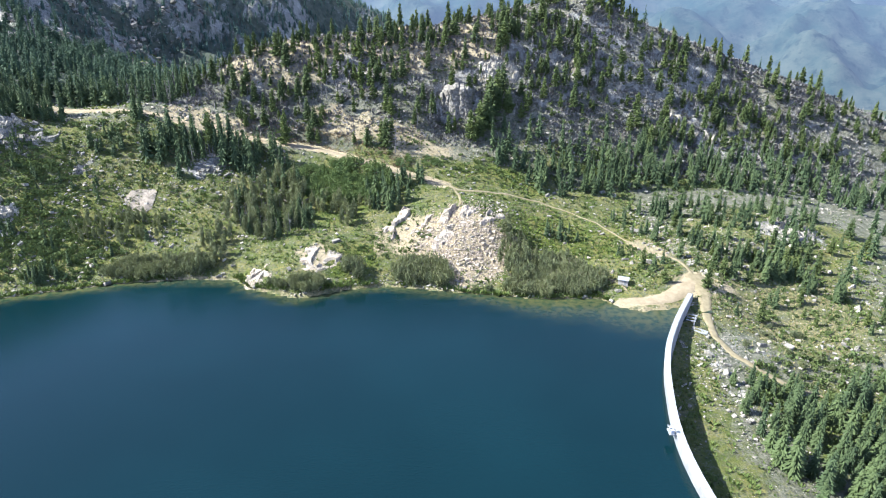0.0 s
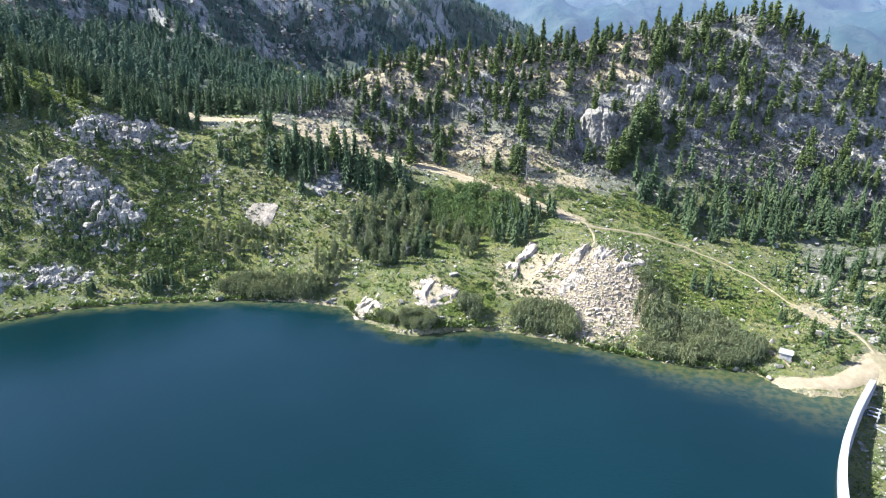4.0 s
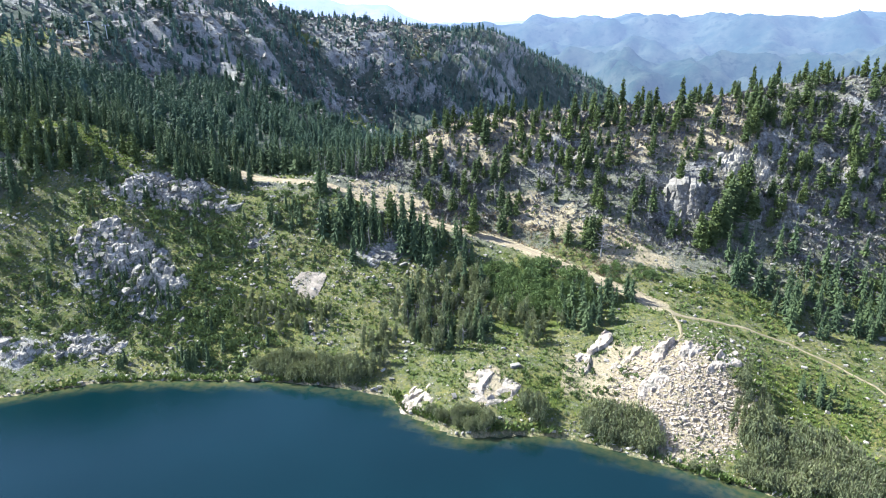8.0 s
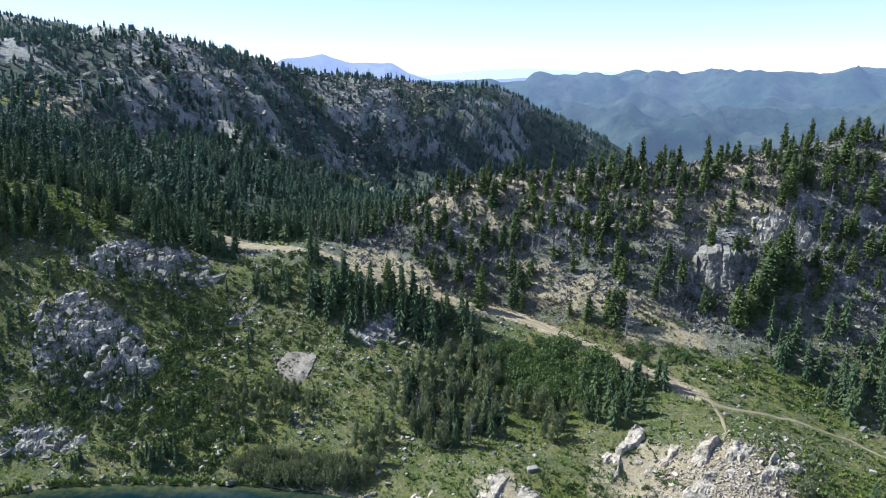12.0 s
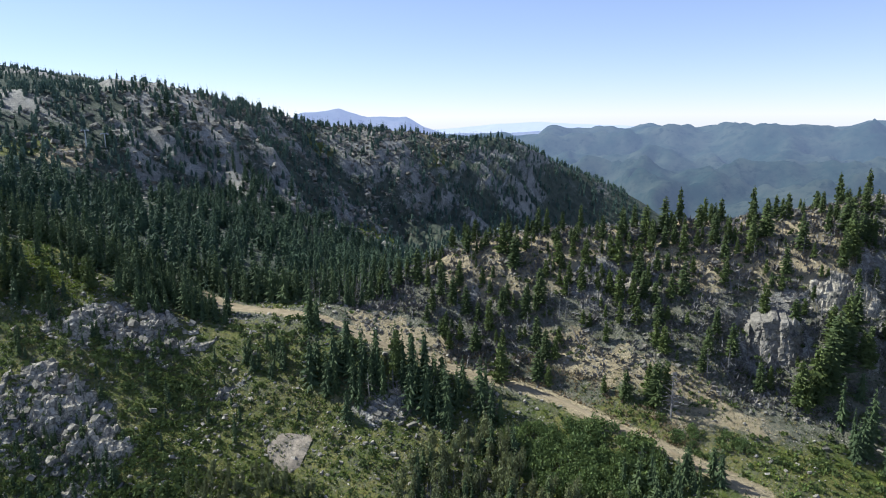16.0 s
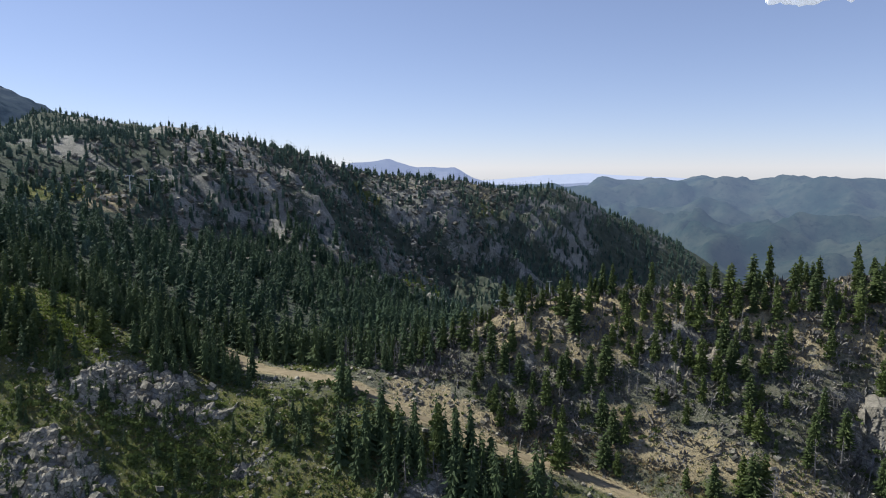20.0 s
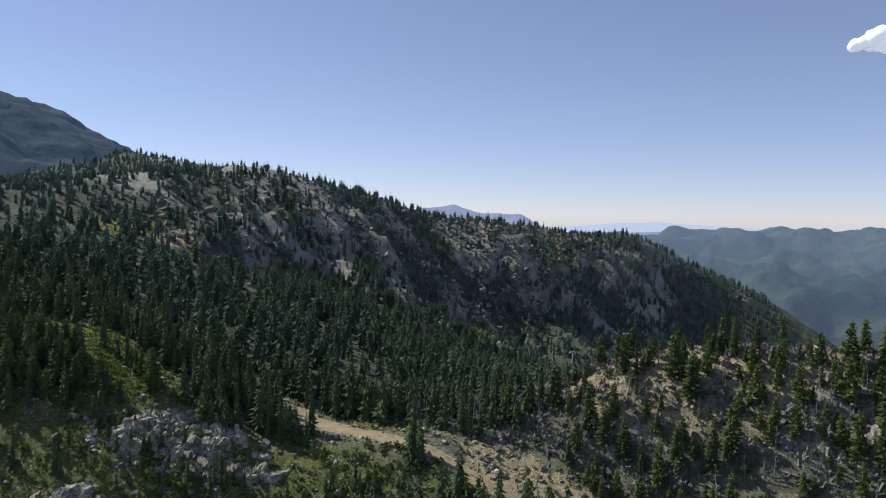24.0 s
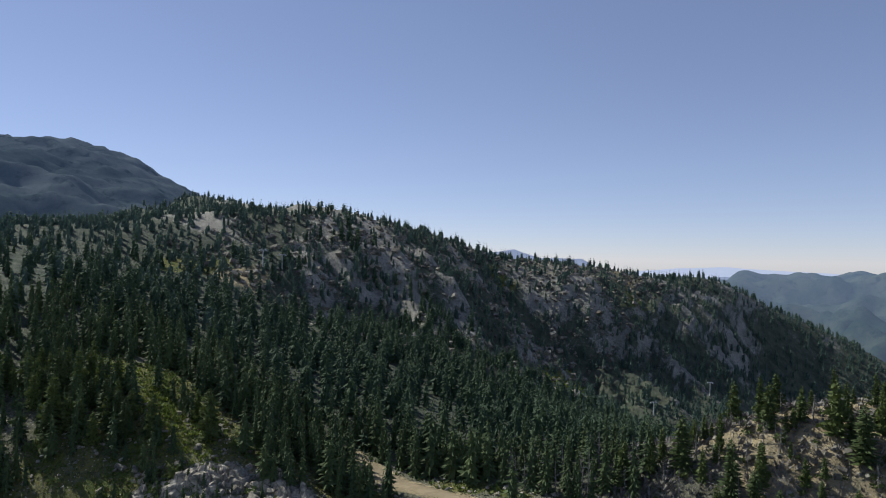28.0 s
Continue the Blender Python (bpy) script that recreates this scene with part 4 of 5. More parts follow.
def plant(name, form, x, y, z, h, label, group):
    """One plant as a thing: an Empty at its foot with crown and trunk."""
    k = int(rng.integers(len(FORMS[form])))
    root = new(name)
    root.empty_display_size = 0.3
    fat = h * (0.85 + 0.35 * rng.random())
    root.matrix_basis = Matrix.LocRotScale((x, y, z), Euler((0, 0, rng.random() * 6.283)), (fat, fat, h))
    tagged(root, label, name.replace("_", " ") if name != "dead_tree" else "dead tree", group)
    for i, piece in enumerate(FORMS[form][k]):
        if piece is None:
            continue
        key = (form, k, i)
        if key not in SHARED:
            SHARED[key] = quick_mesh(form, piece[0], piece[1], [("tone", "FLOAT", np.full(len(piece[0]), 0.18 * k))])
            SHARED[key].materials.append(MAT_BARK if i else LEAVES[form])
        ob = new("trunk" if i or form in ("snag", "old_snag") else "crown", SHARED[key])
        ob.parent = root
    return root


def grow(name, form, p, label, group, stuff_name, stuff_label, stuff_form=None, most=290):
    """The plants nearest the lake as things, the rest as one stand."""
    near = p[np.argsort(p[:, 1] + 0.25 * np.abs(p[:, 0] + 10))]
    z = land(near[:, 0], near[:, 1])
    for (x, y, h), zz in list(zip(near, z))[:most]:
        plant(name, form, x, y, zz, h, label, group)
    stand(stuff_name, stuff_form or form, near[most:], stuff_label)


def rows3(rows):
    return np.array(rows, float)


firs = np.vstack([rows3(LONE_FIRS), scatter(FIRS_BY_LAKE + FIRS_EAST + FIRS_WEST, 0.17)])
grow("fir_tree", "fir", firs, "narrow dark green fir tree on the stony slope", "firs round the lake", "fir_stand", "stand of narrow dark firs below the hill", "mid_fir")
pines = np.vstack([rows3(LONE_PINES), scatter(PINES, 0.30)])
grow("pine_tree", "pine", pines, "broad olive green pine tree on bare granite", "pines on the hill", "pine_stand", "scattered olive green pines over the granite hill", most=240)
aspens = scatter(ASPENS, 0.14)
grow("aspen_tree", "aspen", aspens, "slender pale green young aspen on the slope", "aspens above the shore", "aspen_stand", "slender pale aspens")
willows = scatter(WILLOWS, 0.22)
grow("willow_bush", "willow", willows, "tall grey green willow bush at the water's edge", "willows along the shore", "willow_stand", "grey green willows")
alders = scatter([(-38, 243, 18, 8.5, -10, 170, 3, 5.5), (-8, 252, 10, 4, -12, 16, 1.5, 3)], 0.32)
grow("alder_bush", "alder", alders, "full leafy green alder bush below the road", "alders below the road", "alder_thicket", "leafy green alders below the road")
shrubs = scatter(SHRUBS + HERBAGE, 0.30)
grow("shrub", "shrub", shrubs, "low leafy green shrub among stones", "shrubs on the slopes", "shrub_cover", "low leafy green shrubs covering the slopes", "low_shrub", most=120)
LEAVES["low_shrub"] = MAT_PINE
stand("dwarf_pine_scrub", "low_shrub", scatter([(-55, 288, 48, 16, 5, 200, 0.7, 2.0), (25, 298, 60, 22, 8, 360, 0.7, 2.2), (110, 306, 70, 22, -3, 320, 0.8, 2.4)], 0.5), "low dark dwarf pine scrub between the rocks")
snags = scatter(SNAGS, 0.12)
plant("dead_tree", "old_snag", -18.5, 257.8, float(land(np.array([-18.5]), np.array([257.8]))[0]) - 0.2, 11.5, "tall dead pine with many bare spreading limbs above the road", "dead trees on the hill")
grow("dead_tree", "snag", snags, "bare grey dead tree with broken limbs", "dead trees on the hill", "dead_stand", "bare grey dead trees on the hill", most=90)


def belt(x0, x1, y0, y1, step, test, lo, hi):
    """An even but shaken stand over a rectangle, thinned by test(x, y), which gives a chance."""
    gx, gy = np.meshgrid(np.arange(x0, x1, step), np.arange(y0, y1, step))
    x = gx.ravel() + (rng.random(gx.size) - 0.5) * step * 1.2
    y = gy.ravel() + (rng.random(gx.size) - 0.5) * step * 1.2
    ok = rng.random(len(x)) < test(x, y)
    x, y = x[ok], y[ok]
    h = lo + (hi - lo) * rng.random(len(x)) ** 1.2
    return clear(np.c_[x, y, h], 3.5)


def bench_chance(x, y):
    """Dense forest on the bench between road and ridge, with the ski meadow left open."""
    k = np.clip((y - 279 - 0.10 * (x + 150)) / 6, 0, 1) * np.clip((-108 - x + 0.10 * (y - 300)) / 10, 0, 1)
    k *= np.clip((555 - y) / 25, 0, 1) * np.clip((x + 420) / 20, 0, 1)
    k *= np.where(value_noise(x, y, 20, 91) > 0.20, 1, 0.35)
    k *= 1 - 0.8 * np.clip((-295 - x) / 30, 0, 1)
    return k


VALLEY_WOOD = [(-172, 533), (-225, 620), (-222, 700), (-200, 780), (-170, 860)]


def ridge_chance(x, y):
    clumps = 0.5 * fractal(x, y, 60, 3, 63) + 0.5 * fractal(0.40 * x + 0.91 * y, 0.22 * (0.91 * x - 0.40 * y), 30, 3, 64)
    k = np.clip((clumps - 0.42) * 6.0, 0.15, 0.95) * np.clip((0.97 - ribs(x, y)) * 5.5, 0.10, 1.3) * (1 - 0.8 * np.clip(masks(x, y)[2] * 1.5, 0, 1))
    k = np.maximum(k, 0.95 * np.clip(1.5 - to_line(x, y, RIDGE_CREST)[0] / 16, 0, 1) * (value_noise(x, y, 22, 14) > 0.25))
    k = np.maximum(k, 0.9 * np.clip(1.4 - to_line(x, y, VALLEY_FLOOR)[0] / 60, 0, 1) * (value_noise(x, y, 30, 5) > 0.3))
    k = np.maximum(k, 0.95 * np.clip(1.6 - to_line(x, y, VALLEY_WOOD)[0] / 60, 0, 1) * (value_noise(x, y, 26, 8) > 0.25))
    k = np.maximum(k, 0.60 * np.clip((y - 560) / 90, 0, 1) * (value_noise(x, y, 16, 6) > 0.3))
    inside = (y > 400) & (x < np.where(y > 700, -20, -120)) & ~((x > -300) & (y < 480)) & (x + 0.5 * y < 470)
    return k * inside


def west_chance(x, y):
    return np.clip((fractal(x, y, 50, 3, 83) - 0.26) * 3.0, 0.10, 0.70) * ((x < -250) & ~((x > -330) & (y > 330)))


bench = belt(-430, -100, 270, 560, 6.1, bench_chance, 5.5, 15)
LEAVES["far_fir"] = MAT_BENCH
stand("bench_forest_edge", "far_fir", bench[bench[:, 1] < 335], "tall dark conifers along the upper side of the road")
stand("bench_forest", "far_fir", bench[bench[:, 1] >= 335], "dense dark conifer forest on the bench beyond the road")
LEAVES["far_fir"] = MAT_HAZED_FIR
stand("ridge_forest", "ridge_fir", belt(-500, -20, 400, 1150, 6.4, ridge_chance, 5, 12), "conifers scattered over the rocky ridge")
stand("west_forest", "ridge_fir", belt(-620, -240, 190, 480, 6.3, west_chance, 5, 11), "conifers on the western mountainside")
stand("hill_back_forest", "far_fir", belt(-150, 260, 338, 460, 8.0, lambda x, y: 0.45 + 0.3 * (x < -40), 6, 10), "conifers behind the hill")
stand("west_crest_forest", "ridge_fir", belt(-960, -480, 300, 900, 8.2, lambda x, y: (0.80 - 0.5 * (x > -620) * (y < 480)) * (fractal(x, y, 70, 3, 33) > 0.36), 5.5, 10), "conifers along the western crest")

# ---- road, trails and beach ----
def ribbon(name, line, widths, material, label, category, lift=0.12, step=1.5):
    """A strip of worn ground that follows the land: a raised bed with sloping edges."""
    p = along([(a[0], a[1]) for a in line], step)
    d = np.gradient(p, axis=0)
    d /= np.linalg.norm(d, axis=1)[:, None] + 1e-9
    side = np.c_[-d[:, 1], d[:, 0]]
    w = np.interp(np.linspace(0, 1, len(p)), np.linspace(0, 1, len(widths)), widths)
    w = w * (0.85 + 0.3 * fractal(p[:, 0] * 3, p[:, 1] * 3, 6, 2, 71))
    rows = []
    for f, dz in ((-0.62, -0.35), (-0.5, lift), (-0.18, lift + 0.05), (0.18, lift + 0.03), (0.5, lift), (0.62, -0.35)):
        q = p + side * (w * f)[:, None]
        rows.append(np.c_[q, land(q[:, 0], q[:, 1]) + dz])
    top = np.array(rows)
    k, n = top.shape[:2]
    i = (np.arange(k - 1)[:, None] * n + np.arange(n - 1)[None, :]).ravel()
    me = quick_mesh(name, top.reshape(-1, 3), np.c_[i, i + 1, i + n + 1, i + n], smooth=True)
    return thing(name, me, material, label, category, "structure")


ribbon("road", ROAD, [4.0, 3.6, 2.9, 2.3, 1.9, 1.5, 1.2], MAT_ROAD, "pale gravel road cut across the slope", "road")
ribbon("trail", TRAIL_HIGH, [1.3, 0.8, 0.55, 0.55, 0.7, 1.0], MAT_TRAIL, "narrow trodden footpath through the meadow", "footpath")
ribbon("trail", TRAIL_SPUR, [1.0, 0.6], MAT_TRAIL, "short trodden path to the quarry top", "footpath")
ribbon("trail", TRAIL_LOW, [0.6, 0.5], MAT_TRAIL, "narrow footpath above the hut", "footpath")
ribbon("trail", TRAIL_EAST, [5.5, 4.0, 2.6, 2.1, 1.8, 1.4, 0.6], MAT_TRAIL, "sandy track from the dam down the slope", "track", 0.2)
ribbon("beach", BEACH, [2.2, 3.0, 3.8, 4.8, 4.4], MAT_ROAD, "sandy landing beside the dam", "beach", 0.2)


# ---- the dam ----
def swept(line, profile, closed=True):
    """A bar of the given cross-section (offset to the left of its run, height) along a line."""
    p = np.array(line, float)
    d = np.gradient(p, axis=0)
    d /= np.linalg.norm(d, axis=1)[:, None]
    side = np.c_[-d[:, 1], d[:, 0]]
    n, k = len(p), len(profile)
    co = [(p[i, 0] + side[i, 0] * o, p[i, 1] + side[i, 1] * o, z) for i in range(n) for o, z in profile]
    bm = bmesh.new()
    v = [bm.verts.new(c) for c in co]
    for i in range(n - 1):
        for j in range(k if closed else k - 1):
            a, b = i * k + j, i * k + (j + 1) % k
            bm.faces.new((v[a], v[b], v[b + k], v[a + k]))
    if closed:
        bm.faces.new(v[:k][::-1])
        bm.faces.new(v[-k:])
    bmesh.ops.recalc_face_normals(bm, faces=bm.faces)
    return bm


def smooth_line(line, n):
    """An even, rounded run of points through the turns of a line."""
    p = np.array(line, float)
    s = np.r_[0, np.cumsum(np.hypot(*np.diff(p, axis=0).T))]
    u = np.linspace(0, s[-1], 400)
    q = np.c_[np.interp(u, s, p[:, 0]), np.interp(u, s, p[:, 1])]
    kernel = np.hanning(61)
    kernel /= kernel.sum()
    pad = np.vstack([q[:1] * 2 - q[30:0:-1], q, q[-1:] * 2 - q[-2:-32:-1]])
    q = np.c_[np.convolve(pad[:, 0], kernel, "valid"), np.convolve(pad[:, 1], kernel, "valid")]
    return q[np.linspace(0, 399, n).astype(int)]


def box(bm, x, y, z, sx, sy, sz, turn=0.0):
    """A box with slightly bevelled edges, added to bm; x, y, z is the middle of its foot."""
    m = Matrix.Translation((x, y, z + sz / 2)) @ Matrix.Rotation(turn, 4, "Z") @ Matrix.Diagonal((sx, sy, sz, 1))
    return bmesh.ops.create_cube(bm, size=1, matrix=m)


def bar(bm, a, b, r, sides=6):
    """A round bar from a to b, added to bm."""
    a, b = Vector(a), Vector(b)
    m = Matrix.Translation((a + b) / 2) @ (b - a).to_track_quat("Z", "Y").to_matrix().to_4x4()
    bmesh.ops.create_cone(bm, cap_ends=True, segments=sides, radius1=r, radius2=r, depth=(b - a).length, matrix=m)


def build_dam():
    crest = smooth_line(DAM, 61)
    dam = tagged(new("dam"), "curved white concrete arch dam holding the lake", "dam")
    dam.location = (crest[30][0], crest[30][1], -12)
    mid = Vector(dam.location)
    crest = crest - np.array(mid[:2])

    def add(name, bm, mat, label=""):
        bmesh.ops.translate(bm, verts=bm.verts, vec=(0, 0, -mid.z))
        return part(name, bm, mat, dam, label)

    # wall in lifts between contraction joints
    for i in range(0, 60, 6):
        run = crest[i:i + 7].copy()
        run[0] += (run[1] - run[0]) * 0.02
        add("wall_block", swept(run, [(-0.66, 2.55), (0.62, 2.55), (0.85, 1.6), (2.4, -13.5), (-0.66, -13.5)][::-1]), MAT_FACE, "grey stained concrete face")
    for i in range(0, 60, 3):
        run = crest[i:i + 4].copy()
        run[0] += (run[1] - run[0]) * 0.03
        add("crest_slab", swept(run, [(-0.80, 2.55), (-0.80, 2.92), (-0.73, 3.0), (0.66, 3.0), (0.73, 2.92), (0.73, 2.55)]), MAT_CONCRETE)
    add("kerb", swept(crest, [(0.50, 3.0), (0.50, 3.22), (0.64, 3.22), (0.64, 3.0)]), MAT_CONCRETE)
    return dam


build_dam()


def valve_stand():
    """The gate hoist on the lake side of the crest."""
    crest = smooth_line(DAM, 61)
    i = int(np.argmin(np.abs(crest[:, 1] - 119.5)))
    x, y = crest[i] + np.array((-1.75, 0.0))
    root = tagged(new("gate_hoist"), "small pale steel gate hoist on the lake side of the dam", "gate hoist")
    root.location = (x, y, 2.4)
    bm = bmesh.new()
    box(bm, 0, 0, 0, 1.3, 2.2, 0.25)
    part("platform", bm, MAT_CONCRETE, root)
    for dy in (-0.6, 0.5):
        bm = bmesh.new()
        box(bm, 0, dy, 0.25, 0.7, 0.6, 0.9)
        part("gearbox", bm, MAT_METAL, root)
    bm = bmesh.new()
    bar(bm, (0, -0.6, 1.15), (0, -0.6, 1.9), 0.12)
    bmesh.ops.create_cone(bm, cap_ends=True, segments=14, radius1=0.35, radius2=0.35, depth=0.08, matrix=Matrix.Translation((0, -0.6, 1.9)))
    part("handwheel", bm, MAT_METAL, root)
    for dy in (-1.0, 0, 1.0):
        bm = bmesh.new()
        bar(bm, (-0.6, dy, 0.2), (-0.6, dy, 1.3), 0.04)
        part("post", bm, MAT_METAL, root)
    bm = bmesh.new()
    bar(bm, (-0.6, -1.0, 1.28), (-0.6, 1.0, 1.28), 0.04)
    part("rail", bm, MAT_METAL, root)


valve_stand()


def spillway():
    """The footbridge and pale chute beside the dam's end."""
    root = tagged(new("spillway"), "short white concrete spillway chute beside the dam", "spillway")
    z = -2.2
    root.location = (71.5, 170.0, z)
    bm = bmesh.new()
    box(bm, 1.9, -2.3, 0.0, 4.4, 1.3, 0.8, radians(-38))
    part("chute", bm, MAT_CONCRETE, root)
    for dy in (-1.0, 1.0):
        bm = bmesh.new()
        box(bm, 1.9 + 0.45 * dy, -2.3 + 0.58 * dy, 0.8, 4.4, 0.2, 0.45, radians(-38))
        part("side_wall", bm, MAT_CONCRETE, root)
    for k in range(3):
        bm = bmesh.new()
        box(bm, 0.2 + 0.8 * k, 0.6 + 1.6 * k, 2.6, 2.6, 0.22, 0.25, radians(-25))
        part("brace", bm, MAT_CONCRETE, root)
    bm = bmesh.new()
    box(bm, 1.9, 1.9, 0.0, 0.3, 4.6, 2.7, radians(-26))
    part("wing_wall", bm, MAT_FACE, root)


spillway()


def hut():
    """The small gauge hut above the landing."""
    root = tagged(new("hut"), "small pale boarded hut with a flat pitched roof", "hut")
    zz = float(land(np.array([57.0]), np.array([190.0]))[0])
    root.matrix_basis = pose(56.4, 189.6, zz - 0.3, 0, 0, -20) @ Matrix.Diagonal((0.78, 0.78, 0.78, 1))
    for sx, sy, lx, ly in ((0, -1.4, 3.8, 0.14), (0, 1.4, 3.8, 0.14), (-1.83, 0, 0.14, 2.66), (1.83, 0, 0.14, 2.66)):
        bm = bmesh.new()
        box(bm, sx, sy, 0, lx, ly, 2.4)
        w = part("wall", bm, MAT_BOARD, root)
        if sy == -1.4:
            bm = bmesh.new()
            box(bm, 0.8, -1.49, 0.3, 0.85, 0.06, 1.95)
            part("door", bm, MAT_FACE, root, "grey plank door")
    for s in (-1, 1):
        bm = bmesh.new()
        v = [bm.verts.new(c) for c in ((-2.2, 0, 3.05), (2.2, 0, 3.05), (2.2, s * 1.85, 2.35), (-2.2, s * 1.85, 2.35), (-2.2, 0, 3.17), (2.2, 0, 3.17), (2.2, s * 1.85, 2.47), (-2.2, s * 1.85, 2.47))]
        for f in ((0, 1, 2, 3), (4, 5, 6, 7), (0, 1, 5, 4), (1, 2, 6, 5), (2, 3, 7, 6), (3, 0, 4, 7)):
            bm.faces.new([v[i] for i in f])
        bmesh.ops.recalc_face_normals(bm, faces=bm.faces)
        part("roof_slope", bm, MAT_CONCRETE, root, "pale sheet roof")
    bm = bmesh.new()
    for s in (-1, 1):
        for a, b in (((s * 1.76, -1.33), (s * 1.76, 1.33)),):
            v = [bm.verts.new(c) for c in ((a[0], a[1], 2.4), (b[0], b[1], 2.4), (s * 1.76, 0, 3.05))]
            bm.faces.new(v)
    part("gable", bm, MAT_BOARD, root)


hut()


def lift_tower(x, y, h, turn):
    """A ski-lift tower: pole, cross-arm and sheave trains."""
    root = tagged(new("lift_tower"), "grey steel ski lift tower with a cross arm", "lift tower", "ski lift towers")
    z = float(land(np.array([float(x)]), np.array([float(y)]))[0])
    root.matrix_basis = pose(x, y, z - 0.4, 0, 0, turn)
    bm = bmesh.new()
    bmesh.ops.create_cone(bm, cap_ends=True, segments=10, radius1=0.38, radius2=0.24, depth=h, matrix=Matrix.Translation((0, 0, h / 2)))
    part("pole", bm, MAT_METAL, root)
    bm = bmesh.new()
    box(bm, 0, 0, h - 0.3, 4.6, 0.4, 0.4)
    part("cross_arm", bm, MAT_METAL, root)
    for s in (-2.1, 2.1):
        bm = bmesh.new()
        box(bm, s, 0, h - 0.75, 0.22, 2.4, 0.35)
        part("sheave_train", bm, MAT_METAL, root)
    for s in (-1.6, 1.6):
        bm = bmesh.new()
        bar(bm, (s, 0, h), (s * 0.6, 0, h + 0.9), 0.07)
        part("lifting_frame", bm, MAT_METAL, root)


TOWERS = [(-270, 576, 11, 40), (-199, 641, 10, 40), (-362, 423, 12.5, 30), (-361, 437, 9, 30), (-184, 755, 11, 30), (-151, 874, 13, 30)]
for tx, ty, th, tt in TOWERS:
    lift_tower(tx, ty, th, tt)


# ---- stones ----
def chip(seed, n=11, flat=0.75):
    """A broken stone of size 1: the hull of scattered points."""
    r = np.random.default_rng(seed)
    v = r.normal(size=(n, 3))
    v /= np.linalg.norm(v, axis=1)[:, None]
    v *= 0.5 * (0.75 + 0.5 * r.random((n, 1))) * (1.15, 0.9, flat)
    bm = bmesh.new()
    for p in v:
        bm.verts.new(p)
    bmesh.ops.convex_hull(bm, input=bm.verts)
    bmesh.ops.delete(bm, geom=[q for q in bm.verts if not q.link_faces], context="VERTS")
    bmesh.ops.triangulate(bm, faces=bm.faces)
    bm.verts.index_update()
    co = np.array([q.co[:] for q in bm.verts])
    tri = np.array([[q.index for q in f.verts] for f in bm.faces])
    bm.free()
    return co, tri


def slab(seed, sx, sy, sz, shake=0.16):
    """An angular block of size about 1: the hull of a shaken, chamfered box."""
    r = np.random.default_rng(seed)
    bm = bmesh.new()
    for i in range(8):
        c = np.array([(i & 1) - 0.5, ((i >> 1) & 1) - 0.5, ((i >> 2) & 1) - 0.5]) * (sx, sy, sz)
        for k in range(2):
            d = np.zeros(3)
            d[r.integers(3)] = 1
            bm.verts.new(c * (1 - 0.30 * r.random() * d) + (r.random(3) - 0.5) * shake * min(sx, sy, sz) * 2)
    bmesh.ops.convex_hull(bm, input=bm.verts)
    bmesh.ops.delete(bm, geom=[q for q in bm.verts if not q.link_faces], context="VERTS")
    bmesh.ops.triangulate(bm, faces=bm.faces)
    bm.verts.index_update()
    co = np.array([q.co[:] for q in bm.verts])
    tri = np.array([[q.index for q in f.verts] for f in bm.faces])
    bm.free()
    return co, tri


CHIPS = [slab(i, 1.1, 0.6 + 0.07 * i, 0.45 + 0.06 * (i % 4)) for i in range(8)]
SHARDS = [chip(i, 9 + i, 0.6) for i in range(6)]
BOULDERS = [quick_mesh("boulder", *slab(40 + i, 1.2, 0.7 + 0.1 * (i % 3), 0.5 + 0.1 * (i % 4))) for i in range(7)]
BLOCKS = [quick_mesh("block", *slab(60 + i, 1.1, 0.7, 0.5 + 0.08 * i)) for i in range(5)]


def turned(n):
    """Random rotation matrices, mostly about the upright."""
    a, b, c = 0.5 + rng.normal(size=n) * 0.9, -0.5 + rng.normal(size=n) * 0.35, rng.normal(size=n) * 0.35
    ca, sa, cb, sb, cc, sc = np.cos(a), np.sin(a), np.cos(b), np.sin(b), np.cos(c), np.sin(c)
    o, l = np.zeros(n), np.ones(n)
    rz = np.stack([ca, -sa, o, sa, ca, o, o, o, l], -1).reshape(n, 3, 3)
    rx = np.stack([l, o, o, o, cb, -sb, o, sb, cb], -1).reshape(n, 3, 3)
    ry = np.stack([cc, o, sc, o, l, o, -sc, o, cc], -1).reshape(n, 3, 3)
    return rz @ rx @ ry


def rubble(name, p, material, label, category="stones", sink=0.06):
    """Many small stones as one mesh: x, y, size rows."""
    z = land(p[:, 0], p[:, 1])
    rot = turned(len(p))
    co, tri, n = [], [], 0
    for i, (x, y, s) in enumerate(p):
        q, t = CHIPS[i % 8] if i % 3 else SHARDS[i % 6]
        co.append(q @ rot[i].T * s + (x, y, z[i] + s * sink))
        tri.append(t + n)
        n += len(q)
    thing(name, quick_mesh(name, np.vstack(co), np.vstack(tri)), material, label, category, "stuff")


def strew(n, x0, x1, y0, y1, chance, lo, hi, power=3.0):
    """n tries over a rectangle, kept by chance(x, y); sizes lo to hi, mostly small."""
    x, y = x0 + (x1 - x0) * rng.random(n), y0 + (y1 - y0) * rng.random(n)
    ok = (rng.random(n) < chance(x, y)) & ~in_lake(x, y) & (to_line(x, y, ROAD)[0] > 2.6)
    for t in (TRAIL_HIGH, TRAIL_EAST):
        ok &= to_line(x, y, t)[0] > 1.3
    ok &= to_line(x, y, BEACH)[0] > 4.5
    x, y = x[ok], y[ok]
    return np.c_[x, y, lo + (hi - lo) * rng.random(len(x)) ** power]


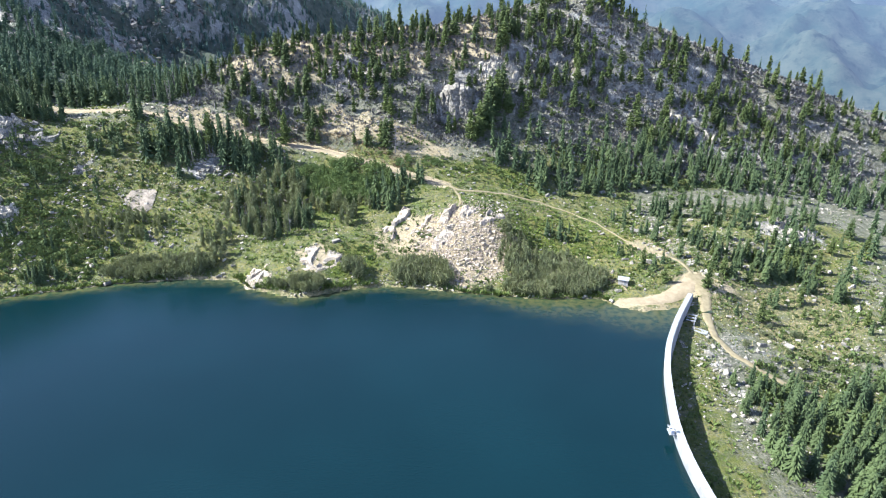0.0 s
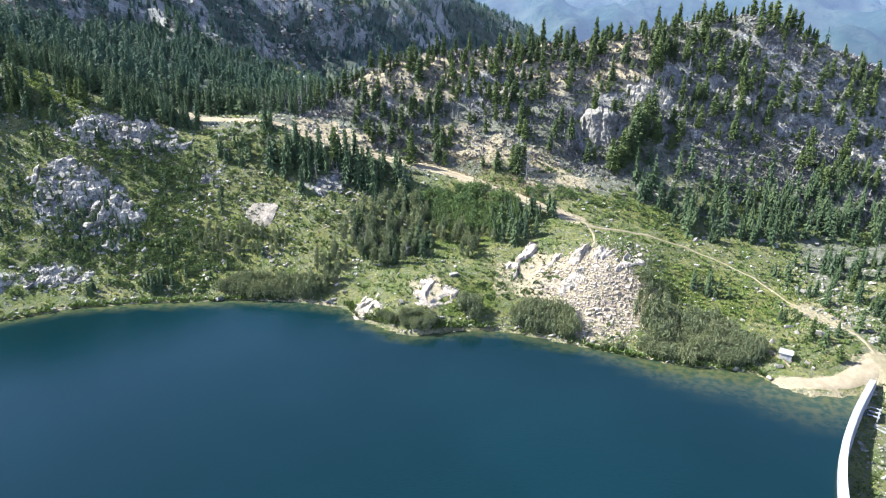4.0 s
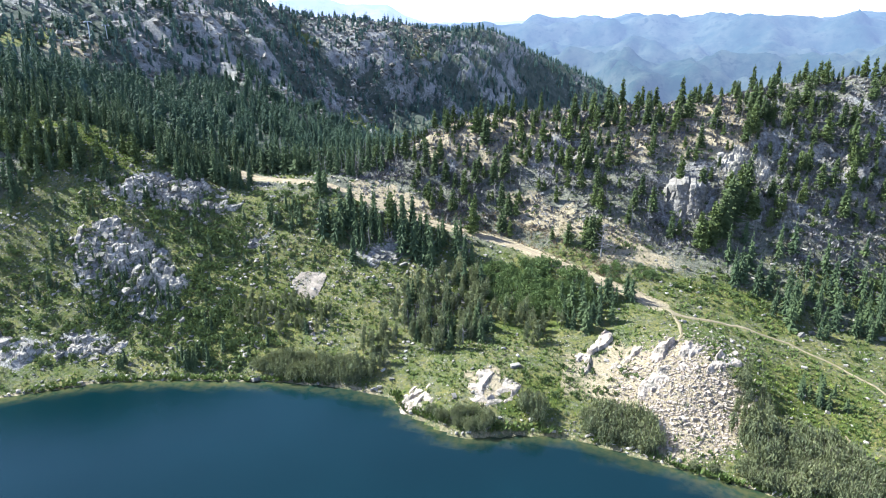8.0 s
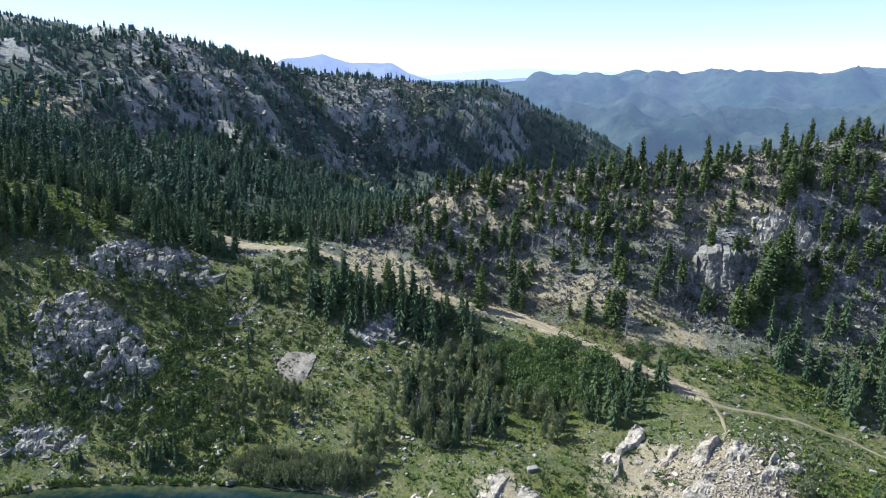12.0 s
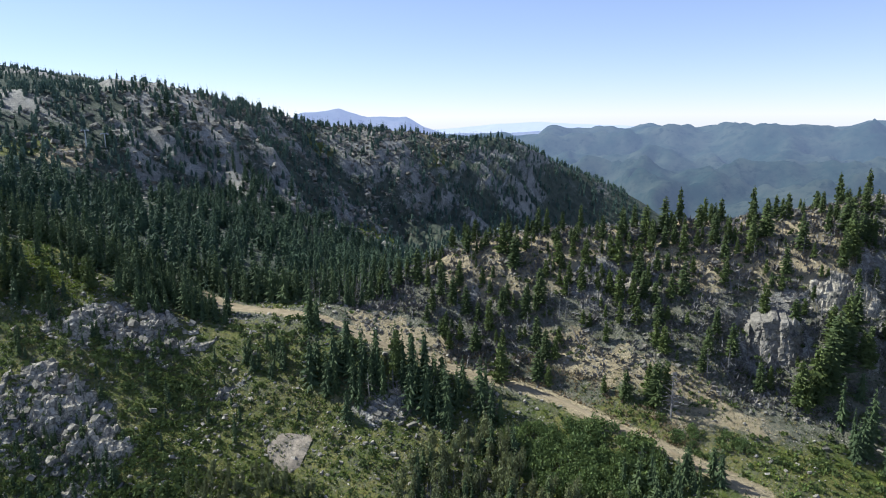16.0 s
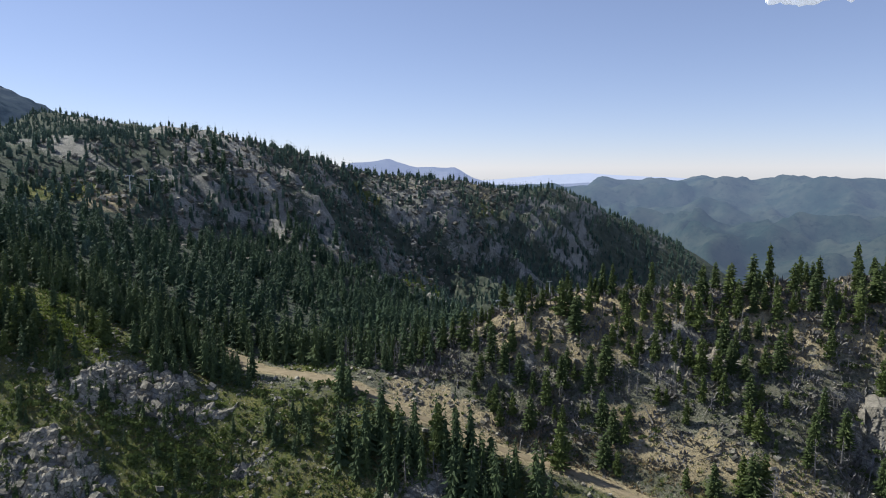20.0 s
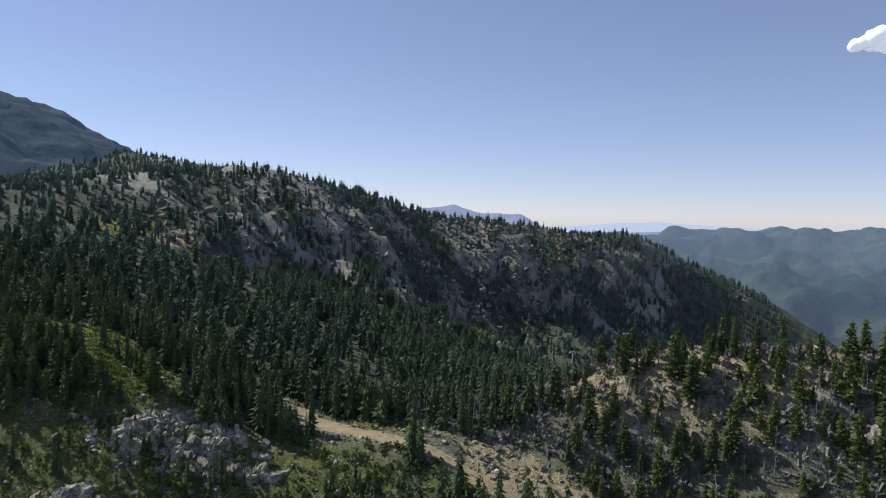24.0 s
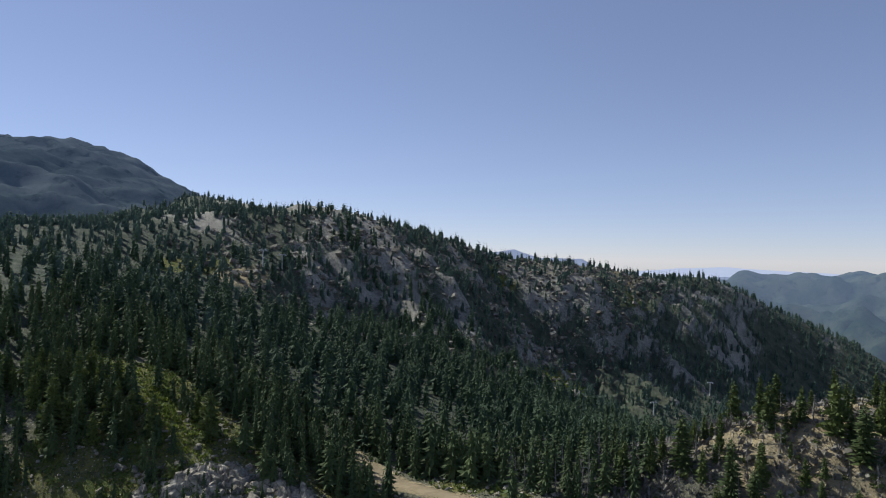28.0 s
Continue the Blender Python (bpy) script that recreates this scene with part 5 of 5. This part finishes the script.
def rock_chance(x, y):
    return np.clip(masks(x, y)[0] * 1.3 - 0.12, 0.02, 1) * (blob(x, y, -110, 230, 6, 5) < 0.3) * (0.25 + 1.1 * (fractal(x, y, 9, 2, 15) > 0.5)) * np.where(y > 262, 0.45, 1)


def slope_chance(x, y):
    k = 0.12 + 0.5 * (fractal(x, y, 12, 3, 25) > 0.56)
    return np.maximum(k, 0.8 * np.clip(1.3 - to_line(x, y, SHORE)[0] / 2.5, 0, 1)) * (blob(x, y, 5, 211, 11, 13) < 0.5) * np.where(x > 80, 0.55, 1) * np.where((x > -35) & (x < 70) & (to_line(x, y, SHORE)[0] > 4), 0.35, 1)


def quarry_chance(x, y):
    return np.clip(1.4 * blob(x + 4 * (fractal(x, y, 6, 2, 5) - 0.5), y, 9, 210, 13, 13.5) - 0.1 + 0.7 * blob(x, y, -5, 215, 6, 7), 0, 1) * np.where(y + 3 * (fractal(x, y, 5, 2, 6) - 0.5) < 216, 1, 0.3)


rubble("outcrop_stones", strew(15000, -215, 180, 178, 335, rock_chance, 0.4, 1.8), MAT_ROCK, "broken grey granite blocks on the outcrops")
rubble("slope_stones", strew(40000, -215, 170, 120, 275, slope_chance, 0.26, 1.2, 2.8), MAT_STONE, "pale stones strewn over the grassy slopes")
rubble("quarry_rubble", strew(15000, -12, 30, 190, 232, quarry_chance, 0.15, 0.75, 3.0), MAT_PINK, "pale pink granite rubble below the old quarry")
rubble("hill_stones", strew(15000, -105, 190, 266, 332, lambda x, y: 0.15 + 0.55 * (fractal(x, y, 11, 3, 27) > 0.5), 0.25, 1.4, 3.0), MAT_ROCK, "pale broken stones over the burnt hillside")
rubble("toe_rubble", strew(900, 62, 96, 120, 178, lambda x, y: np.clip(1.3 * blob(x, y, 75, 152, 8, 22, 12), 0, 1) * (to_line(x, y, DAM)[0] > 4), 0.25, 1.1, 3.0), MAT_STONE, "pale granite rubble below the dam")
rubble("ridge_stones", strew(6000, -430, -250, 400, 900, lambda x, y: 0.35 + 0.6 * (fractal(x, y, 40, 3, 45) > 0.5), 1.0, 5.0, 2.5), MAT_ROCK, "grey granite blocks on the far ridge")


def boulders(p, meshes, material, name, label, group, squash=1.0):
    z = land(p[:, 0], p[:, 1])
    for i, (x, y, s) in enumerate(p):
        me = meshes[i % len(meshes)]
        if not me.materials:
            me.materials.append(material)
        ob = new(name, me)
        ob.matrix_basis = Matrix.LocRotScale((x, y, z[i] + 0.04 * s), Euler((-0.45 + 0.6 * (rng.random() - 0.5), 0.6 * (rng.random() - 0.5), 0.5 + 1.4 * rng.normal())),
                                             (s, s * (0.7 + 0.4 * rng.random()), s * squash * (0.6 + 0.4 * rng.random())))
        tagged(ob, label, name.replace("_", " "), group)


boulders(strew(2400, -192, -30, 180, 252, rock_chance, 0.9, 2.3, 1.8)[:150], BOULDERS, MAT_ROCK, "boulder", "large weathered grey granite boulder on the slope", "boulders on the slopes")
boulders(strew(900, 20, 150, 150, 252, slope_chance, 0.9, 2.2, 2.0)[:80], BOULDERS, MAT_ROCK, "boulder", "pale granite boulder lying in the meadow", "boulders in the meadow")
boulders(strew(900, -8, 26, 197, 230, quarry_chance, 0.4, 1.5, 2.0)[:150], BLOCKS, MAT_PINK, "granite_block", "sharp pale pink granite block in the quarry scree", "quarry blocks")


def cliff_wall():
    """The upright granite wall on the hill's flank, broken into columns, its top running back into the slope."""
    u, v = np.meshgrid(np.linspace(-1, 1, 46), np.linspace(0, 1, 44))
    x = 6.0 + 7.4 * u
    rise = np.clip(v / 0.78, 0, 1)
    top = 46.2 - 3.2 * np.abs(u) ** 2.2 + 1.8 * (blocks(x, x * 0, 2.3, 7) - 0.5)
    z = 31.5 + (top - 31.5) * rise
    cols = blocks(x, 0.22 * z, 1.9, 17) - 0.5
    small = blocks(x + 0.4 * z, 0.6 * z, 0.9, 19) - 0.5
    y = 277.4 + 0.17 * (z - 34) + 1.5 * cols + 0.5 * small + 4.5 * np.abs(u) ** 4 + 9 * np.clip((v - 0.78) / 0.22, 0, 1)
    z = z + 1.2 * np.clip((v - 0.78) / 0.22, 0, 1)
    me = grid_mesh("cliff", x, y, z)
    me.polygons.foreach_set("use_smooth", np.zeros(len(me.polygons), bool))
    thing("cliff", me, MAT_CLIFF, "pale upright granite cliff with vertical fractures", "cliff")


def bare_slab():
    """The smooth pale sheet of rock in the meadow."""
    xs, ys = np.linspace(-6.4, 6.4, 30), np.linspace(-5.2, 5.2, 26)
    X, Y = np.meshgrid(xs, ys)
    rim = np.clip(1.15 - np.hypot(X / 5.6, Y / 4.4) + 0.8 * (fractal(X, Y, 4, 3, 8) - 0.5), -1.6, 0.3)
    Z = land(X - 110, Y + 230, False) + 0.35 + 1.3 * rim + 0.16 * (blocks(X, Y, 2.4, 12) - 0.5) + 0.5 * (fractal(X, Y, 5, 3, 9) - 0.5)
    thing("rock_slab", grid_mesh("rock_slab", xs - 110, ys + 230, Z), MAT_SLAB, "smooth pale pinkish granite slab in the grass", "rock slab")


def outcrop(cx, cy, rx, ry, turn, height, seed, material=None, rough=1.0):
    """A knoll of bedrock: tilted ledges broken by joints, sinking into soil pockets and at its rim."""
    c, s = math.cos(radians(turn)), math.sin(radians(turn))
    step = 0.42
    u, v = np.meshgrid(np.arange(-rx * 1.25, rx * 1.25, step), np.arange(-ry * 1.25, ry * 1.25, step))
    x, y = cx + u * c - v * s, cy + u * s + v * c
    x, y = x + 0.3 * (fractal(x, y, 1.1, 2, seed) - 0.5), y + 0.3 * (fractal(x, y, 1.1, 2, seed + 1) - 0.5)
    edge = 1.05 - np.hypot(u / rx, v / ry) + (0.5 + 0.8 * rough) * (fractal(x, y, 7, 3, seed + 2) - 0.5)
    dome = np.clip(edge, -0.5, 0.30) / 0.30
    # ledges lie along one bedding, tilted down to the east
    p, q = 0.85 * x - 0.5 * y, 0.5 * x + 0.85 * y
    ledges = 1.9 * (blocks(p, 0.45 * q, 4.2, seed + 3) - 0.5) + 0.7 * (blocks(p, 0.6 * q, 1.7, seed + 6) - 0.5) + 0.25 * (blocks(x, y, 0.8, seed + 9) - 0.5)
    pocket = np.clip((fractal(x, y, 4.5, 3, seed + 12) - 0.56) * 8, 0, 1)
    z = land(x, y) - 0.3 + 0.85 * height * (0.55 * dome + 0.80 * ledges * np.clip(edge * 3 + 0.4, 0.15, 1)) - 1.3 * rough * pocket
    rise = 1.5 + 0.25 * height
    q = (z + 1.6 * (blocks(p, 0.5 * q, 3.8, seed + 15) - 0.5)) / rise
    z = 0.3 * z + 0.7 * rise * (np.floor(q) + 0.25 * (q % 1) + 0.75 * np.clip((q % 1 - 0.55) / 0.40, 0, 1))
    me = grid_mesh("rock_outcrop", x, y, z)
    me.polygons.foreach_set("use_smooth", np.zeros(len(me.polygons), bool))
    thing("rock_outcrop", me, material or MAT_BEDROCK, "jointed grey granite outcrop rising from the slope", "rock outcrop", group="outcrops on the slopes")


cliff_wall()
bare_slab()
OUTCROPS = [(-165, 215, 18, 10, 5, 2.6, 301), (-166, 240, 20, 7.5, 22, 2.2, 317), (-179, 181, 10, 6, 30, 2.2, 331), (-161, 190, 9, 4.5, 30, 1.8, 343), (-151, 207, 8, 4.5, 30, 1.6, 351), (-132, 238, 4.5, 2.6, 20, 1.5, 361),
            (-89, 246, 8, 4, 0, 1.8, 371), (-36, 288, 10, 4, 10, 2.0, 391), (24, 292, 11, 4, 15, 2.2, 401), (60, 304, 14, 4.5, 8, 2.2, 411), (118, 294, 18, 5, -8, 2.4, 421), (125, 225, 12, 6, 0, 1.6, 431), (88, 213, 9, 5, 15, 1.3, 441)]
for place in OUTCROPS:
    outcrop(*place)
outcrop(-60, 194.5, 4.5, 5, 20, 0.8, 451, MAT_PALE_BED, 0.0)
outcrop(-42, 201, 8, 6, 10, 0.75, 461, MAT_PALE_BED, 0.0)
outcrop(11, 219, 10.5, 6, 8, 1.7, 501, MAT_PALE_BED, 0.0)
outcrop(-3, 214, 6, 8, 0, 1.4, 511, MAT_PALE_BED, 0.0)
outcrop(-15, 220, 6, 8, 0, 1.5, 383, MAT_PALE_BED, 0.0)


def crags(n):
    """Steeply tilted ledges on the western outcrops, one mesh."""
    p = strew(n * 9, -195, -30, 180, 252, lambda x, y: np.clip(3.2 * masks(x, y)[0] - 1.7, 0, 1), 0.7, 3.0, 2.2)[:n]
    z = land(p[:, 0], p[:, 1])
    co, tri, k = [], [], 0
    for (x, y, s), zz in zip(p, z):
        q, t = (CHIPS + SHARDS)[rng.integers(len(CHIPS) + len(SHARDS))]
        m = np.array(Euler((radians(52 + 14 * rng.normal()), radians(10 * rng.normal()), radians(-20 + 22 * rng.normal()))).to_matrix())
        co.append((q * (s, 0.8 * s, 0.8 * s)) @ m.T + (x, y, zz + 0.10 * s))
        tri.append(t + k)
        k += len(q)
    thing("outcrop_ledges", quick_mesh("outcrop_ledges", np.vstack(co), np.vstack(tri)), MAT_ROCK, "steeply tilted grey granite ledges on the outcrops", "rock ledges", "stuff")


crags(1000)


# ---- low growth ----
def tufts(name, p, material, label, leaves=6):
    """Herbs and grass as small crossed blades, one mesh: x, y, height rows."""
    n = len(p)
    z = land(p[:, 0], p[:, 1])
    a = rng.random((n, leaves)) * 6.283
    r = p[:, 2, None] * (0.35 + 0.5 * rng.random((n, leaves)))
    h = p[:, 2, None] * (0.5 + 0.7 * rng.random((n, leaves)))
    cx, cy = p[:, 0, None] + 0.5 * r * np.cos(a), p[:, 1, None] + 0.5 * r * np.sin(a)
    zz = np.repeat(z[:, None], leaves, 1)
    co = np.stack([np.stack([cx - 0.45 * r * np.sin(a), cy + 0.45 * r * np.cos(a), zz - 0.05], -1), np.stack([cx + 0.45 * r * np.sin(a), cy - 0.45 * r * np.cos(a), zz - 0.05], -1),
                   np.stack([cx + 0.9 * r * np.cos(a), cy + 0.9 * r * np.sin(a), zz + h], -1)], 2).reshape(-1, 3)
    tri = np.arange(n * leaves * 3).reshape(-1, 3)
    tone = np.repeat(rng.random(n) ** 2 * 0.5, leaves * 3)
    thing(name, quick_mesh(name, co, tri, [("tone", "FLOAT", tone)]), material, label, "undergrowth", "stuff")


def herb_chance(x, y):
    rock, green, dry = masks(x, y)
    return np.clip(1.6 * green - 0.45, 0.05, 1) * (1 - np.clip(rock * 1.2 - 0.3, 0, 1)) * (0.3 + 0.9 * (fractal(x, y, 7, 3, 35) > 0.46)) * (blob(x, y, 5, 211, 10, 12) < 0.5)


def brush_chance(x, y):
    return np.where((y > 266) & (x > -115), 0.25 + 0.6 * (fractal(x, y, 10, 3, 55) > 0.5), 0.0) * (blob(x, y, -94, 268.5, 12, 6, -8) < 0.4)


tufts("meadow_herbs", strew(100000, -245, 150, 100, 275, herb_chance, 0.3, 0.95, 1.5), MAT_SHRUB, "leafy green herbs and grass on the slopes")
def lush_chance(x, y):
    k = np.maximum(1.4 - to_line(x, y + 2.5, SKI_RUN)[0] / 4.5, 0)
    for cx, cy, rx, ry in ((-224, 267, 8, 5), (-28, 203, 7, 9), (45, 217, 22, 14), (20, 250, 24, 6), (-105, 222, 16, 6), (-259, 626, 12, 22)):
        k = np.maximum(k, 0.40 * blob(x, y, cx, cy, rx, ry))
    return np.clip(k, 0, 1) * (0.35 + 0.65 * (fractal(x, y, 6, 3, 97) > 0.45))


tufts("meadow_grass", np.vstack([strew(60000, -245, 75, 190, 275, lush_chance, 0.25, 0.7, 1.5), strew(9000, -285, -235, 590, 660, lush_chance, 0.8, 1.8, 1.5)]), MAT_MEADOW, "bright green meadow grass", 5)
tufts("sage_brush", strew(7000, -215, 170, 150, 290, lambda x, y: 0.30 + 0.3 * (fractal(x, y, 8, 2, 95) > 0.5), 0.3, 0.9, 1.5), MAT_WILLOW, "grey green sagebrush and dry grass")
def straw_chance(x, y):
    k = np.zeros(x.shape)
    for cx, cy, rx, ry in ((-12, 266, 22, 8), (-42, 268, 20, 6), (-178, 228, 15, 5), (-116, 242, 20, 12), (-80, 232, 12, 12), (100, 190, 45, 30)):
        k = np.maximum(k, blob(x, y, cx, cy, rx, ry))
    return k * (0.2 + 0.8 * (fractal(x, y, 5, 3, 87) > 0.48))


tufts("dry_grass", strew(30000, -200, 150, 150, 280, straw_chance, 0.25, 0.65, 1.5), MAT_STRAW, "tufts of dry yellow grass on the slopes", 5)
tufts("dead_brush", strew(34000, -112, 210, 264, 335, brush_chance, 0.4, 1.7, 1.7), MAT_GREY, "grey leafless brush over the burnt hillside", 5)
def bank_chance(x, y):
    d, _ = to_line(x, y, ROAD)
    return np.where((x > -78) & (x < -12) & (d < 8.5) & (d > 2.0), 0.32, 0.0) * (y > np.interp(x, [-78, -45, -12], [263, 261, 247]))


tufts("russet_brush", strew(14000, -80, -10, 240, 276, bank_chance, 0.3, 0.85, 1.5), MAT_RUSSET, "dry russet brush on the bank above the road")
tufts("shore_sedge", strew(30000, -180, 72, 165, 203, lambda x, y: np.clip(1.2 - to_line(x, y, SHORE)[0] / 2.0, 0, 1) * (fractal(x, y, 9, 2, 19) > 0.42), 0.5, 1.4, 1.5), MAT_SHRUB, "green sedge and low bushes along the waterline")


def fallen_logs(n):
    p = strew(n * 6, -105, 200, 268, 330, lambda x, y: np.full(x.shape, 0.5), 3, 8, 1.2)[:n]
    z = land(p[:, 0], p[:, 1])
    pieces = []
    for (x, y, l), zz in zip(p, z):
        a = rng.random() * 6.283
        ex, ey = x + l * math.cos(a), y + l * math.sin(a)
        ze = float(land(np.array([ex]), np.array([ey]))[0])
        pieces.append(limb((x, y, zz + 0.3), (ex, ey, ze + 0.35), 0.22))
    co, tri = join(*pieces)
    thing("fallen_logs", quick_mesh("fallen_logs", co, tri), MAT_GREY, "bleached fallen logs across the hill", "fallen logs", "stuff")


fallen_logs(420)

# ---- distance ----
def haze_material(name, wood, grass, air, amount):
    """Far hills; the haze is painted on as a glow that grows with distance."""
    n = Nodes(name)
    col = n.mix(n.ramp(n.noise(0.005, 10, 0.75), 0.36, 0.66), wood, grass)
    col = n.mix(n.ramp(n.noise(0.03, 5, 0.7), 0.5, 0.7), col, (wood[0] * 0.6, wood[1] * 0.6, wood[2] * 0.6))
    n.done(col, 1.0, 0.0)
    # air haze painted as emission; the hills themselves give no light
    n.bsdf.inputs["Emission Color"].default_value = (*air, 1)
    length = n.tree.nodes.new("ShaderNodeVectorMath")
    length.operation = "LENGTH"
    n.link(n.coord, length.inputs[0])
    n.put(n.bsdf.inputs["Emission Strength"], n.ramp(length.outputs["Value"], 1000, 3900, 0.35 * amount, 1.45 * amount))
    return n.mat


def far_range(name, az, el, near, far, foot, material, seed, relief, label):
    """A range of hills on a fan round the lake: az and el give its skyline in degrees, near and far its depth."""
    a = np.radians(np.linspace(az[0] - 14, az[-1] + 18, 260))
    top = np.interp(np.degrees(a), az, el)
    r = np.linspace(near, far, 70)
    A, R = np.meshgrid(a, r)
    x, y = R * np.sin(A), 100 + R * np.cos(A)
    crest = 95 + np.tan(np.radians(top))[None, :] * far
    u = (R - near) / (far - near)
    fold = 1 - np.abs(2 * fractal(x, y, 700, 4, seed, 0.55) - 1)
    fine = fractal(x, y, 160, 4, seed + 9, 0.6)
    body = foot + (crest - foot) * u ** 0.85
    crease = 1 - np.abs(2 * fractal(x, y, 260, 4, seed + 4, 0.55) - 1)
    z = body + relief * (fold - 0.72) * (1 - u ** 6) * np.clip(u * 5, 0.25, 1) + relief * 0.35 * (crease - 0.7) * (1 - u ** 8) + relief * 0.16 * (fine - 0.5)
    ny, nx = z.shape
    i = (np.arange(ny - 1)[:, None] * nx + np.arange(nx - 1)[None, :]).ravel()
    me = quick_mesh(name, np.c_[x.ravel(), y.ravel(), z.ravel()], np.c_[i, i + 1, i + nx + 1, i + nx], smooth=True)
    thing(name, me, material, label, "hills", "structure")


NEAR_AZ = [-13, -9.9, -7.6, -4.9, -2.4, -0.6, 1.1, 3.2, 5.6, 7.9, 10.5, 12.6, 15, 19, 30, 45]
NEAR_EL = [-1.6, -1.3, -1.35, -1.2, -0.75, -1.1, -1.3, -0.85, -1.0, -0.8, -0.8, -0.55, -0.5, -0.3, -0.4, -0.2]
PEAK_AZ, PEAK_EL = [-34, -31.4, -30.4, -27.3, -25.1, -21.9, -20.5, -18.7], [-1.0, 0.0, 0.4, 0.7, 0.0, 0.1, -0.7, -1.3]
FAINT_AZ, FAINT_EL = [-22, -17.7, -14.5, -10.8, -7.6, -4, 2.4, 10], [-1.2, -0.9, -0.55, -0.45, -0.6, -0.75, -1.2, -1.4]
# each range carries its haze as its own emission colour and amount
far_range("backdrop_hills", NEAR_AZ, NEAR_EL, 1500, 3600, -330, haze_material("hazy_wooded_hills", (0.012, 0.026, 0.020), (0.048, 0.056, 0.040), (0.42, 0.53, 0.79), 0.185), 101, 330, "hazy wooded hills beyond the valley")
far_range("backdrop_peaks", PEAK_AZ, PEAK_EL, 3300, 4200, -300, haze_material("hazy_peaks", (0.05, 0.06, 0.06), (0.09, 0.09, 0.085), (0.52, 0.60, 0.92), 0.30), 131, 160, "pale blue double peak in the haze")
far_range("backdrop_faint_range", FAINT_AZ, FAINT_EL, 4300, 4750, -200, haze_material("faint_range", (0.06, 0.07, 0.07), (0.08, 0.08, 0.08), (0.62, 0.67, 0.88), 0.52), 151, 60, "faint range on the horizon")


def high_peak():
    """The broad grey peak above the ridge, far off, its haze put in as a bluish glow."""
    xs, ys = np.arange(-1760, -900, 11.0), np.arange(480, 1330, 11.0)
    X, Y = np.meshgrid(xs, ys)
    edge = np.clip(np.minimum(np.minimum(X + 1760, -900 - X), np.minimum(Y - 480, 1330 - Y)) / 120, 0, 1)
    gully = 1 - np.abs(2 * fractal(X, Y, 150, 5, 201, 0.6) - 1)
    Z = land(X, Y, False) - 26 * (1 - edge) + 10 + 42 * (gully - 0.75) + 8 * (blocks(X, Y, 30, 203) - 0.5)
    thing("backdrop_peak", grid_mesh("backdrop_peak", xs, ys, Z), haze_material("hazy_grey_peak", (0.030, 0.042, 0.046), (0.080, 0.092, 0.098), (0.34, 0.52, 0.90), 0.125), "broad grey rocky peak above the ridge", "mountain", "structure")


high_peak()


def cloud():
    """A small white cumulus far off."""
    root_dir = Vector((0.068, 0.974, 0.216)).normalized() * 4300
    bm = bmesh.new()
    r = np.random.default_rng(3)
    for i in range(16):
        u = (i + 0.5) / 16
        s = 58 * math.sin(math.pi * (0.12 + 0.8 * u)) * (0.7 + 0.5 * r.random())
        m = Matrix.Translation(((u - 0.5) * 430, 60 * r.random(), 25 * r.random() + 0.65 * s)) @ Matrix.Diagonal((1.25 * s, s, 0.95 * s, 1))
        bmesh.ops.create_icosphere(bm, subdivisions=3, radius=1, matrix=m)
    for v in bm.verts:
        p = v.co / 70
        v.co += Vector((noise.noise(p), noise.noise(p + Vector((7, 1, 3))), noise.noise(p * 2 + Vector((2, 9, 4))))) * 16
    for f in bm.faces:
        f.smooth = True
    n = Nodes("cloud_white")
    n.done((0.9, 0.9, 0.92), 1.0, 0.0)
    # part of the cloud's brightness is painted in as a faint glow
    n.bsdf.inputs["Emission Color"].default_value, n.bsdf.inputs["Emission Strength"].default_value = (0.95, 0.97, 1.0, 1), 0.35
    n.bsdf.inputs["Alpha"].default_value = 1.0
    me = bpy.data.meshes.new("cloud")
    bm.to_mesh(me)
    bm.free()
    ob = thing("backdrop_cloud", me, n.mat, "small white cumulus cloud in a clear sky", "cloud", "structure")
    ob.location = root_dir + Vector((40, 120, 40))


cloud()
